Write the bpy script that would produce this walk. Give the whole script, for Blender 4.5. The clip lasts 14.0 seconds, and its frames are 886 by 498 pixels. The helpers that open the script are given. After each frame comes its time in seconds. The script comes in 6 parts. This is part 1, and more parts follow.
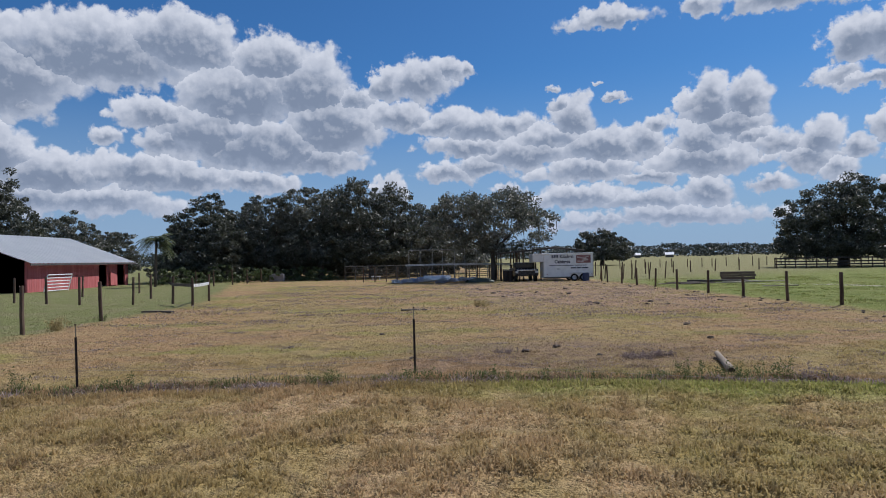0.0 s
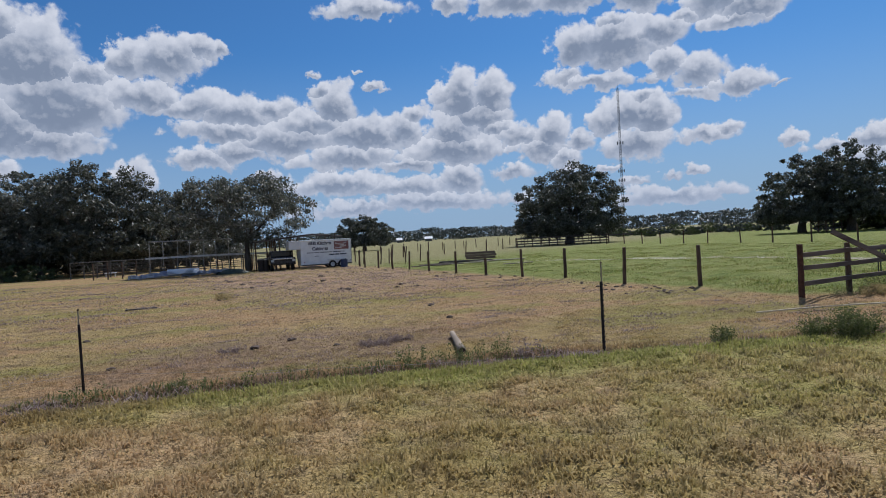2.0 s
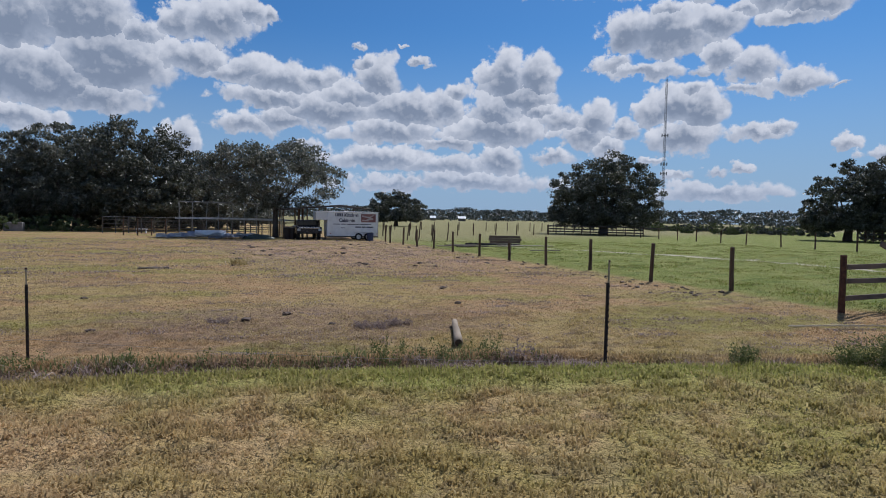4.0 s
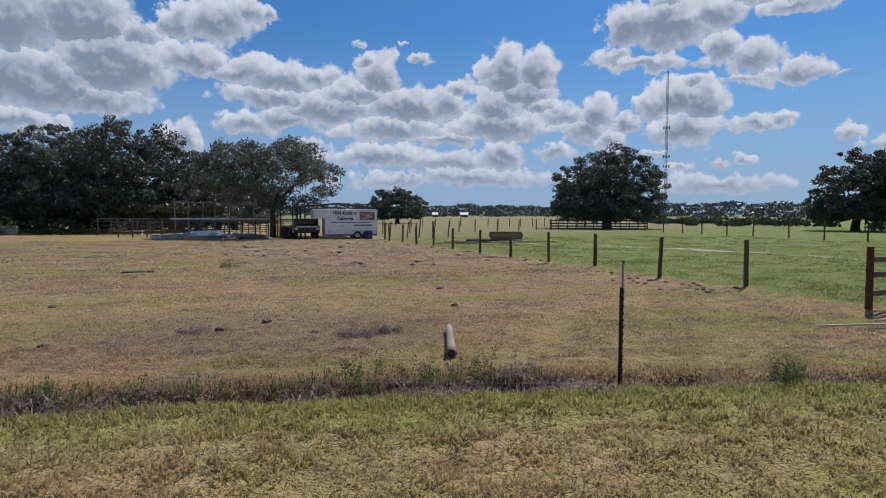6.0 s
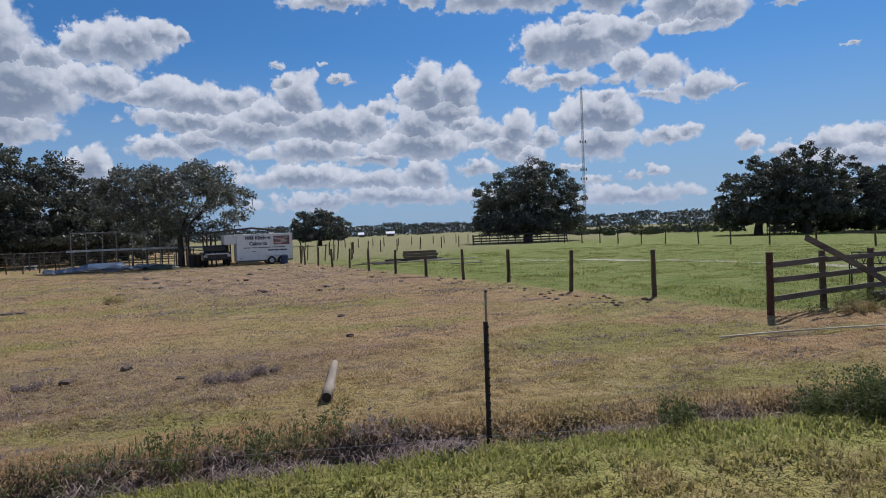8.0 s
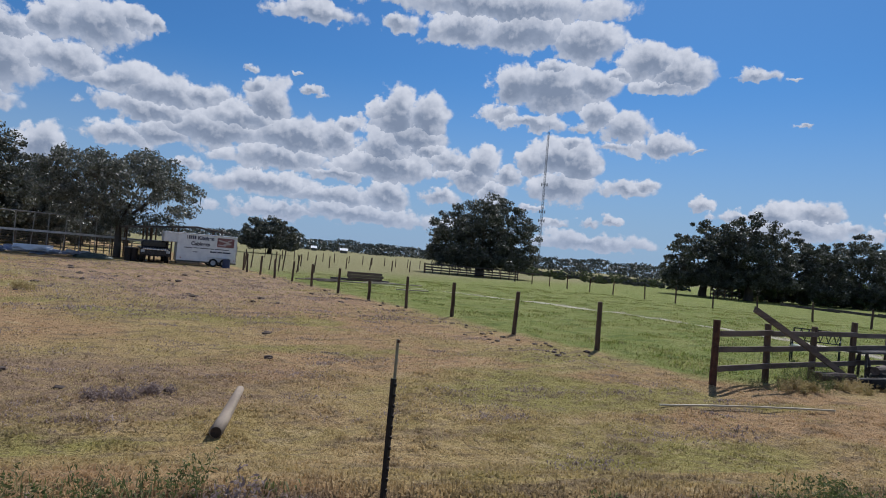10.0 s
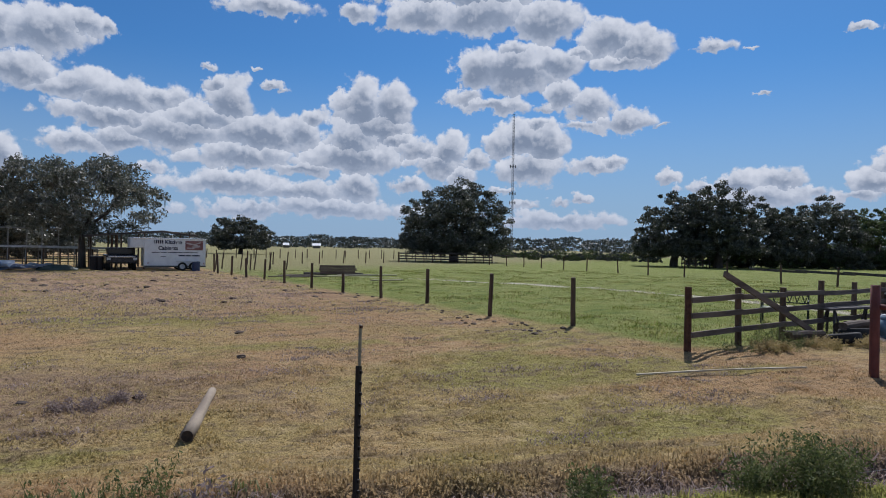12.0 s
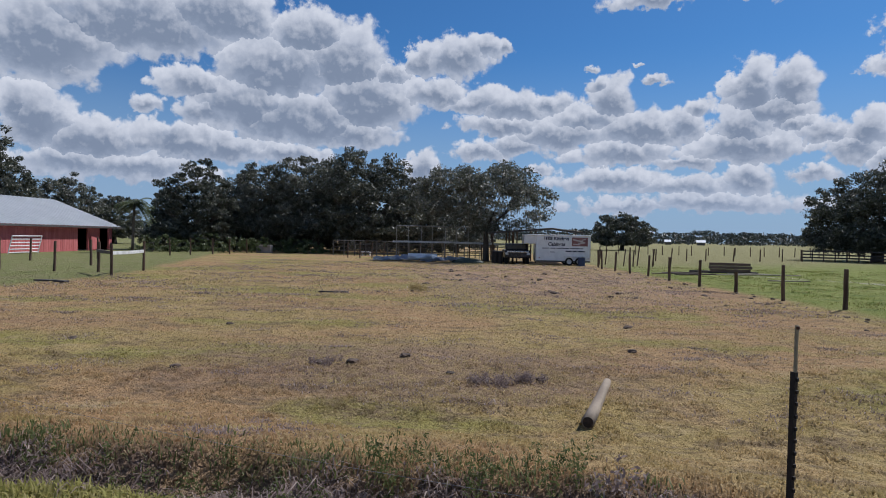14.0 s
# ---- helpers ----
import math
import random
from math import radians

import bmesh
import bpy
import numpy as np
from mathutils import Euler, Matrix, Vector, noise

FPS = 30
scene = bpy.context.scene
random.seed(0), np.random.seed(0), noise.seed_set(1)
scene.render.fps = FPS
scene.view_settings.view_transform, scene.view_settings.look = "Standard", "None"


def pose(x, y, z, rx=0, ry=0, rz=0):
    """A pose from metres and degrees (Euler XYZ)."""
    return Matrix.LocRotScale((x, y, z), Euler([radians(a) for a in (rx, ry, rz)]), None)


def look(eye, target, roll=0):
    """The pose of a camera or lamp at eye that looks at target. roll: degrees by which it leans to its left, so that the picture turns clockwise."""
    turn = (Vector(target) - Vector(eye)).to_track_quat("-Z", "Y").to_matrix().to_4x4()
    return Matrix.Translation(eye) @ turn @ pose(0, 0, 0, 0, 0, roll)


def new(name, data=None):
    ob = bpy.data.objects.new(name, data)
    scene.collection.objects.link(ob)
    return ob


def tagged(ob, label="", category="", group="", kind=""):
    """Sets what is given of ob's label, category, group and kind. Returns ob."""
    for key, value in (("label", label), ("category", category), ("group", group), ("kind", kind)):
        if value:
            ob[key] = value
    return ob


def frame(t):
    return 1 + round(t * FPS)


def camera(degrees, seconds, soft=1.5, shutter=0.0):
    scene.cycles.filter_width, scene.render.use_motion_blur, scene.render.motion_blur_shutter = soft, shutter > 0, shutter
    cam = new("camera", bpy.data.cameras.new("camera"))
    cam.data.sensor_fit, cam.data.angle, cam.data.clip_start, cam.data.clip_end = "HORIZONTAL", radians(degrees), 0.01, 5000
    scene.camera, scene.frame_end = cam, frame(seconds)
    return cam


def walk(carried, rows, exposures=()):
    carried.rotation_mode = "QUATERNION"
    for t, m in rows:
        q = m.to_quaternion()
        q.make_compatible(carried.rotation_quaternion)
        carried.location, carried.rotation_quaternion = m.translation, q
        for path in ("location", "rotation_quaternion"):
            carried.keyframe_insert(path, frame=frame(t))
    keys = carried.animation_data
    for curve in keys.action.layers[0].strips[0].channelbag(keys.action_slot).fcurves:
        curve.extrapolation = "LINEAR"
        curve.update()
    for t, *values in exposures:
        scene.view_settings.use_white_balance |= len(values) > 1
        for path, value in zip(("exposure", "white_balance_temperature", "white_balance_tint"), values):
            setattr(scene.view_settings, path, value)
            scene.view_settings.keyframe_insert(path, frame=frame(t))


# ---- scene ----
cam = camera(69.21, 14.0, soft=1.0)

PATH = [  # t, x, y, z, tilt, roll, yaw
    (0, -0.001, 0.000, 1.885, 90.92, 1.19, 0.01),
    (0.5, 0.189, 0.273, 1.827, 86.84, -0.51, -14.58),
    (1, 0.345, 0.511, 1.857, 88.32, -3.10, -19.65),
    (1.5, 0.593, 0.729, 1.821, 88.82, 0.58, -21.37),
    (2, 0.803, 0.925, 1.798, 89.02, 3.12, -20.67),
    (2.5, 1.028, 1.149, 1.806, 88.05, 0.53, -24.69),
    (3, 1.302, 1.278, 1.805, 88.62, 1.35, -19.59),
    (3.2, 1.346, 1.330, 1.809, 88.39, 0.74, -19.15),
    (5.3, 1.726, 2.050, 1.817, 86.51, -2.87, -16.01),
    (5.5, 1.780, 2.191, 1.819, 86.66, -1.80, -15.26),
    (6, 1.929, 2.381, 1.806, 86.95, -0.17, -17.41),
    (6.5, 2.115, 2.522, 1.833, 87.59, 0.38, -18.96),
    (7, 2.309, 2.791, 1.826, 87.75, -1.81, -21.15),
    (7.5, 2.586, 2.852, 1.842, 89.76, -0.66, -25.76),
    (8, 2.811, 2.984, 1.844, 88.46, 2.17, -23.90),
    (8.2, 2.891, 3.073, 1.840, 88.59, -2.93, -30.15),
    (10.3, 3.371, 3.601, 1.906, 91.03, -5.16, -27.96),
    (10.5, 3.410, 3.590, 1.908, 90.04, -4.87, -32.65),
    (11, 3.447, 3.554, 1.905, 89.88, -2.02, -40.89),
    (11.5, 3.453, 3.567, 1.880, 89.78, -1.10, -42.34),
    (12, 3.437, 3.647, 1.856, 89.92, -1.09, -30.32),
    (12.5, 3.379, 3.730, 1.849, 89.59, -2.88, -14.24),
    (13, 3.343, 3.789, 1.833, 89.26, -2.59, -3.42),
    (13.5, 3.312, 3.809, 1.825, 88.94, -2.12, 2.01),
    (14, 3.281, 3.749, 1.818, 88.98, -1.15, 2.69)]
walk(cam, [(t, pose(x, y, z, a, b, c)) for t, x, y, z, a, b, c in PATH], [(0.0, -0.07, 5900, 13), (14.0, -0.07, 5900, 13)])


# ---- light ----
SUN_AZ, SUN_EL = 50.0, 52.0          # degrees to the right of +y, and above the horizon
sd = Vector((math.sin(radians(SUN_AZ)) * math.cos(radians(SUN_EL)), math.cos(radians(SUN_AZ)) * math.cos(radians(SUN_EL)), math.sin(radians(SUN_EL))))
sun = new("sun", bpy.data.lights.new("sun", "SUN"))
sun.data.energy, sun.data.angle, sun.data.color = 4.9, radians(0.53), (1.0, 0.94, 0.84)
sun.matrix_world = look(sd * 100, (0, 0, 0))


class Nodes:
    """Short hand for node trees."""

    def __init__(self, tree):
        self.t = tree

    def n(self, kind, **props):
        node = self.t.nodes.new(kind)
        for k, v in props.items():
            if k == "operation":
                node.operation = v
            elif k == "blend_type":
                node.blend_type = v
            elif k == "data_type":
                node.data_type = v
        return node

    def put(self, socket, value):
        if isinstance(value, bpy.types.NodeSocket):
            self.t.links.new(value, socket)
        elif value is not None:
            socket.default_value = value

    def math(self, op, a, b=None, c=None, clamp=False):
        node = self.n("ShaderNodeMath", operation=op)
        node.use_clamp = clamp
        for i, v in enumerate((a, b, c)):
            self.put(node.inputs[i], v)
        return node.outputs[0]

    def vec(self, op, a, b=None, c=None):
        node = self.n("ShaderNodeVectorMath", operation=op)
        for i, v in enumerate((a, b, c)):
            self.put(node.inputs[i], v)
        return node.outputs["Value"] if op in ("LENGTH", "DISTANCE", "DOT_PRODUCT") else node.outputs[0]

    def noise(self, vector, scale, detail=4.0, rough=0.55, distortion=0.0):
        node = self.n("ShaderNodeTexNoise")
        self.put(node.inputs["Vector"], vector)
        node.inputs["Scale"].default_value, node.inputs["Detail"].default_value = scale, detail
        node.inputs["Roughness"].default_value, node.inputs["Distortion"].default_value = rough, distortion
        return node

    def voro(self, vector, scale):
        node = self.n("ShaderNodeTexVoronoi")
        self.put(node.inputs["Vector"], vector)
        node.inputs["Scale"].default_value = scale
        return node

    def step(self, value, lo, hi, a=0.0, b=1.0):
        node = self.n("ShaderNodeMapRange")
        node.interpolation_type = "SMOOTHSTEP"
        self.put(node.inputs[0], value)
        for i, v in enumerate((lo, hi, a, b)):
            self.put(node.inputs[i + 1], v)
        return node.outputs[0]

    def mix(self, fac, a, b, mode="MIX"):
        node = self.n("ShaderNodeMix", data_type="RGBA", blend_type=mode)
        self.put(node.inputs[0], fac)
        for i, v in ((6, a), (7, b)):
            if isinstance(v, tuple) and len(v) == 3:
                v = (*v, 1.0)
            self.put(node.inputs[i], v)
        return node.outputs[2]

    def split(self, v):
        node = self.n("ShaderNodeSeparateXYZ")
        self.put(node.inputs[0], v)
        return node.outputs

    def join(self, x, y, z=0.0):
        node = self.n("ShaderNodeCombineXYZ")
        for i, v in enumerate((x, y, z)):
            self.put(node.inputs[i], v)
        return node.outputs[0]


# ---- sky: clear air and fair-weather cumulus ----
PUFFS = []


def puff(az, el, wide, tall):
    PUFFS.append((az, el, wide, tall))


puff(-34.8, 13.8, 5.67, 4.23)
puff(-28.4, 16.1, 8.82, 3.21)
puff(-33.0, 12.3, 2.21, 1.05)
puff(-22.1, 17.5, 5.29, 2.91)
puff(-14.7, 16.7, 4.05, 2.54)
puff(-11.7, 14.6, 4.13, 3.60)
puff(-17.4, 13.7, 6.04, 3.56)
puff(-9.6, 11.5, 4.92, 3.74)
puff(-15.4, 9.7, 6.63, 3.08)
puff(-20.1, 10.7, 4.98, 2.99)
puff(-24.1, 12.0, 3.44, 1.75)
puff(-10.5, 8.8, 4.17, 1.73)
puff(-7.5, 14.0, 2.23, 1.58)
puff(-27.7, 10.1, 1.47, 0.87)
puff(-23.2, 9.9, 2.84, 1.71)
puff(-35.0, 7.9, 2.82, 3.01)
puff(-36.3, 8.7, 1.71, 2.20)
puff(-31.3, 6.8, 4.96, 2.14)
puff(-25.3, 7.2, 4.87, 2.02)
puff(-20.9, 7.1, 3.82, 1.67)
puff(-33.2, 5.1, 4.42, 1.69)
puff(-28.1, 4.9, 6.88, 1.42)
puff(-16.3, 6.8, 4.48, 1.34)
puff(-1.8, 15.3, 3.50, 2.11)
puff(0.7, 16.1, 1.80, 1.19)
puff(-4.7, 15.1, 1.50, 1.93)
puff(2.5, 16.2, 0.80, 1.00)
puff(-3.7, 12.5, 3.25, 1.70)
puff(-0.1, 11.8, 3.26, 1.52)
puff(3.4, 11.3, 3.73, 1.81)
puff(6.4, 11.6, 2.21, 1.32)
puff(2.4, 9.8, 5.23, 1.35)
puff(7.4, 9.0, 5.12, 1.82)
puff(11.7, 11.8, 2.46, 2.40)
puff(10.5, 13.2, 1.24, 1.01)
puff(9.8, 10.2, 4.08, 1.61)
puff(14.1, 9.2, 4.40, 2.05)
puff(17.3, 9.6, 2.51, 1.74)
puff(18.9, 10.7, 1.40, 1.08)
puff(12.8, 7.3, 4.92, 1.62)
puff(17.8, 6.7, 4.22, 0.74)
puff(22.7, 11.9, 2.15, 2.85)
puff(25.4, 11.9, 2.21, 2.28)
puff(21.4, 12.2, 1.10, 1.40)
puff(24.5, 10.5, 3.42, 2.07)
puff(22.1, 7.8, 4.39, 2.06)
puff(22.1, 9.1, 2.93, 2.22)
puff(26.2, 9.4, 1.80, 1.03)
puff(28.0, 8.6, 2.48, 1.36)
puff(30.6, 8.1, 2.00, 1.90)
puff(29.9, 7.4, 3.44, 1.00)
puff(33.1, 7.7, 1.35, 1.21)
puff(-4.9, 5.7, 1.60, 1.98)
puff(0.5, 7.5, 2.81, 1.18)
puff(5.6, 6.1, 1.33, 0.74)
puff(3.5, 8.1, 3.73, 1.32)
puff(11.5, 5.0, 5.46, 1.35)
puff(17.9, 4.6, 5.11, 1.22)
puff(22.6, 5.0, 2.08, 1.81)
puff(27.0, 5.4, 2.23, 0.87)
puff(20.2, 3.2, 8.17, 1.02)
puff(13.4, 2.9, 6.53, 0.87)
puff(9.8, 14.7, 0.96, 0.50)
puff(15.3, 13.2, 1.28, 0.41)
puff(13.9, 14.5, 0.46, 0.27)
puff(14.9, 19.6, 4.12, 1.13)
puff(22.3, 19.9, 1.91, 1.23)
puff(27.8, 19.7, 3.31, 1.85)
puff(33.3, 19.8, 5.43, 2.09)
puff(38.7, 19.1, 3.82, 1.99)
puff(31.3, 21.8, 11.80, 1.70)
puff(36.3, 15.2, 5.10, 2.37)
puff(33.4, 15.0, 2.27, 2.39)
puff(39.9, 15.8, 2.65, 1.88)
puff(32.4, 13.1, 2.38, 0.95)
puff(34.9, 12.5, 3.68, 0.85)
puff(38.8, 12.4, 1.58, 0.61)
puff(36.3, 17.0, 1.85, 0.90)
puff(9.5, 14.7, 0.84, 0.50)
puff(44.6, 17.6, 3.31, 1.81)
puff(47.1, 16.8, 2.69, 1.73)
puff(41.7, 16.8, 1.61, 0.83)
puff(45.7, 15.9, 3.30, 0.83)
puff(52.6, 16.5, 1.85, 0.73)
puff(55.7, 16.3, 0.66, 0.23)
puff(63.4, 16.6, 0.78, 0.43)
puff(69.8, 17.6, 4.31, 2.32)
puff(67.4, 16.6, 2.29, 1.66)
puff(72.5, 18.0, 2.38, 1.56)
puff(69.0, 18.7, 3.58, 1.99)
puff(66.2, 15.4, 0.54, 0.21)
puff(40.7, 13.1, 1.81, 1.71)
puff(42.8, 12.2, 2.32, 1.72)
puff(45.8, 11.0, 3.10, 1.16)
puff(42.3, 10.8, 2.72, 0.78)
puff(48.6, 10.6, 0.89, 0.34)
puff(37.3, 9.6, 2.60, 2.23)
puff(39.1, 9.0, 2.01, 2.53)
puff(35.5, 9.2, 1.59, 1.65)
puff(37.9, 7.0, 3.01, 1.87)
puff(38.0, 11.0, 1.60, 0.96)
puff(43.4, 7.2, 2.31, 0.89)
puff(44.9, 7.6, 1.11, 0.69)
puff(31.9, 6.3, 1.86, 1.17)
puff(29.9, 7.2, 2.70, 1.26)
puff(35.6, 5.3, 1.20, 0.50)
puff(32.4, 5.4, 1.37, 0.59)
puff(37.4, 3.9, 1.40, 0.40)
puff(40.9, 4.2, 1.11, 0.60)
puff(42.5, 4.5, 0.91, 0.50)
puff(40.5, 2.5, 6.02, 1.00)
puff(49.9, 6.2, 1.28, 0.79)
puff(54.8, 5.6, 2.01, 1.26)
puff(58.1, 5.6, 1.95, 1.24)
puff(52.4, 5.3, 1.85, 0.74)
puff(56.7, 4.4, 4.46, 1.16)
puff(60.2, 4.6, 1.04, 0.66)
puff(65.2, 6.5, 1.36, 1.55)
puff(63.9, 5.3, 1.81, 1.39)
puff(65.7, 4.8, 2.36, 1.10)
puff(63.1, 4.3, 2.01, 0.65)
puff(69.6, 8.2, 2.68, 0.61)
puff(70.4, 8.8, 0.85, 0.52)
puff(71.6, 8.0, 0.68, 0.21)
puff(70.1, 5.6, 1.64, 1.14)
puff(69.3, 4.1, 2.22, 1.33)
puff(72.0, 5.1, 2.11, 1.08)
puff(74.2, 6.1, 1.29, 1.05)
puff(75.6, 5.9, 1.32, 1.08)
puff(73.9, 4.3, 4.16, 1.02)
puff(56.5, 12.7, 0.85, 0.23)
puff(78.4, 15.7, 2.27, 1.49)
puff(77.9, 11.2, 1.64, 0.63)

field = bpy.data.node_groups.new("cloud_field", "ShaderNodeTree")
field.interface.new_socket(name="Place", in_out="INPUT", socket_type="NodeSocketVector")
field.interface.new_socket(name="Density", in_out="OUTPUT", socket_type="NodeSocketFloat")
field.interface.new_socket(name="Top", in_out="OUTPUT", socket_type="NodeSocketFloat")
F = Nodes(field)
place_in = F.n("NodeGroupInput").outputs[0]
wob = F.noise(place_in, 0.25, 3.0, 0.5)
wob2 = F.noise(place_in, 0.9, 5.0, 0.6)
place = F.vec("ADD", place_in, F.vec("MULTIPLY", F.vec("SUBTRACT", wob.outputs["Color"], (0.5, 0.5, 0.5)), (2.2, 1.3, 0)))
place = F.vec("ADD", place, F.vec("MULTIPLY", F.vec("SUBTRACT", wob2.outputs["Color"], (0.5, 0.5, 0.5)), (1.9, 1.7, 0)))
inside = top = None
for az, el, wide, tall in PUFFS:
    sx, sy = 1 / (wide * 1.16), 1 / (tall * 1.14)
    off = F.vec("MULTIPLY_ADD", place, (sx, sy, 0), (-az * sx, -el * sy, 0))
    # flat below, heaped above
    reach = F.vec("LENGTH", F.vec("MAXIMUM", off, F.vec("MULTIPLY", off, (-1.0, -1.4, 0))))
    # small puffs are thin
    dense = min(1.0, 0.42 + 0.20 * tall)
    near = F.math("MULTIPLY_ADD", reach, -dense, dense)
    high = F.vec("DOT_PRODUCT", off, (0, 1, 0))
    if inside is None:
        inside, top = near, high
    else:
        wins = F.math("GREATER_THAN", near, inside)
        top = F.math("MULTIPLY_ADD", wins, F.math("SUBTRACT", high, top), top)
        inside = F.math("MAXIMUM", inside, near)
pa, pe, _ = F.split(place)
# away from the view the same kind of broken cloud goes on
away = F.math("MAXIMUM", F.step(F.math("ABSOLUTE", F.math("SUBTRACT", pa, 19.0)), 60.0, 68.0), F.step(pe, 25.0, 31.0))
broken = F.math("MULTIPLY", F.math("SUBTRACT", F.noise(place, 0.05, 3.0, 0.5).outputs[0], 0.53), 4.0)
inside = F.math("MAXIMUM", inside, F.math("SUBTRACT", F.math("MULTIPLY", broken, away), F.math("SUBTRACT", 1.0, away)))
ends = F.n("NodeGroupOutput")
F.t.links.new(inside, ends.inputs[0])
F.t.links.new(top, ends.inputs[1])

billow = bpy.data.node_groups.new("cloud_billow", "ShaderNodeTree")
billow.interface.new_socket(name="Place", in_out="INPUT", socket_type="NodeSocketVector")
billow.interface.new_socket(name="Height", in_out="OUTPUT", socket_type="NodeSocketFloat")
B = Nodes(billow)
at_in = B.n("NodeGroupInput").outputs[0]
warp = B.noise(at_in, 0.8, 4.0, 0.6)
at = B.vec("ADD", at_in, B.vec("MULTIPLY", B.vec("SUBTRACT", warp.outputs["Color"], (0.5, 0.5, 0.5)), (1.5, 1.3, 0)))
curl = B.math("MULTIPLY", B.math("SUBTRACT", B.noise(at_in, 0.45, 6.0, 0.58).outputs[0], 0.5), 0.80)
for size, amount in ((0.40, 0.24), (0.95, 0.20), (2.1, 0.09)):
    lump = B.voro(B.vec("ADD", at, (size * 13, size * 7, 0)), size)
    lump.feature = "SMOOTH_F1"
    lump.inputs["Smoothness"].default_value = 0.25
    curl = B.math("ADD", curl, B.math("MULTIPLY", B.math("SUBTRACT", 0.40, lump.outputs["Distance"]), amount))
B.t.links.new(curl, B.n("NodeGroupOutput").inputs[0])

world = bpy.data.worlds.new("sky")
scene.world = world
world.use_nodes = True
W = Nodes(world.node_tree)
W.t.nodes.clear()
air = W.n("ShaderNodeTexSky")
air.sky_type, air.sun_disc = "NISHITA", False
air.sun_elevation, air.sun_rotation = radians(SUN_EL), radians(SUN_AZ)
air.air_density, air.dust_density, air.ozone_density, air.altitude = 1.0, 0.6, 2.2, 10
way = W.n("ShaderNodeTexCoord").outputs["Generated"]
wx, wy, wz = W.split(way)
deg = 180 / math.pi
spot = W.join(W.math("MULTIPLY", W.math("ARCTAN2", wx, wy), deg), W.math("MULTIPLY", W.math("ARCSINE", wz), deg))


def group_at(tree, at):
    g = W.n("ShaderNodeGroup")
    g.node_tree = tree
    W.put(g.inputs[0], at)
    return g.outputs


mass, height = group_at(field, spot)
heap = group_at(billow, spot)[0]
heap_sunward = group_at(billow, W.vec("ADD", spot, (0.22, 0.42, 0)))[0]
here = W.math("ADD", mass, heap)
cover = W.step(here, -0.05, 0.14)
relief = W.step(W.math("SUBTRACT", heap, heap_sunward), -0.16, 0.20)
crest = W.step(W.math("ADD", height, W.math("MULTIPLY", heap, 0.9)), -0.45, 0.42)
rim = W.step(here, 0.50, 0.10)
lit = W.math("ADD", W.math("MULTIPLY", relief, 0.40), W.math("SUBTRACT", W.math("ADD", W.math("MULTIPLY", crest, 0.62), W.math("MULTIPLY", rim, 0.24)), 0.16), clamp=True)
thick = W.step(here, 0.10, 0.65)
lit = W.math("SUBTRACT", lit, W.math("MULTIPLY", W.step(mass, 0.22, 0.75), 0.30), clamp=True)
shade = W.mix(thick, (3.5, 3.95, 4.7), (2.3, 2.75, 3.5))
body = W.mix(lit, shade, (7.0, 7.1, 7.3))
elev = W.split(spot)[1]
body = W.mix(W.step(elev, 7.0, 0.0, 0.0, 0.5), body, (3.7, 4.4, 5.5))
clear = W.mix(W.step(elev, 0.0, 17.0, 0.15, 1.0), (3.2, 4.3, 5.7), W.mix(1.0, air.outputs[0], (0.29, 0.56, 0.79), "MULTIPLY"))
low = W.math("MULTIPLY", cover, W.step(elev, -0.3, 1.2))
sheet = W.mix(low, clear, body)
back = W.n("ShaderNodeBackground")
back.inputs[1].default_value = 0.1
W.put(back.inputs[0], sheet)
W.t.links.new(back.outputs[0], W.n("ShaderNodeOutputWorld").inputs[0])


# ---- materials ----
def material(name):
    m = bpy.data.materials.new(name)
    m.use_nodes = True
    N = Nodes(m.node_tree)
    bsdf = N.t.nodes["Principled BSDF"]
    return m, N, bsdf


def bump(N, bsdf, height, strength, distance=0.02):
    b = N.n("ShaderNodeBump")
    b.inputs["Strength"].default_value, b.inputs["Distance"].default_value = strength, distance
    N.put(b.inputs["Height"], height)
    N.put(bsdf.inputs["Normal"], b.outputs[0])


def plain(name, a, b, rough=0.7, metal=0.0, scale=6.0, grain=60.0, relief=0.3, stretch=(1, 1, 1)):
    """A painted, wooden or metal surface: two tones, stains and fine grain."""
    m, N, bsdf = material(name)
    at = N.vec("MULTIPLY", N.n("ShaderNodeTexCoord").outputs["Object"], stretch)
    info = N.n("ShaderNodeObjectInfo").outputs["Random"]
    at = N.vec("ADD", at, N.join(N.math("MULTIPLY", info, 37.0), N.math("MULTIPLY", info, 19.0)))
    big, small = N.noise(at, scale, 5.0, 0.6), N.noise(at, grain, 3.0, 0.6)
    fac = N.math("ADD", N.math("MULTIPLY", big.outputs[0], 0.75), N.math("MULTIPLY", small.outputs[0], 0.25))
    col = N.mix(N.step(fac, 0.36, 0.64), a, b)
    col = N.mix(N.step(info, 0.0, 1.0, 0.0, 0.25), col, tuple(0.6 * c for c in a))
    N.put(bsdf.inputs["Base Color"], col)
    N.put(bsdf.inputs["Roughness"], N.step(small.outputs[0], 0.3, 0.7, max(0.05, rough - 0.12), min(1.0, rough + 0.1)))
    bsdf.inputs["Metallic"].default_value = metal
    bump(N, bsdf, fac, relief, 0.01)
    return m


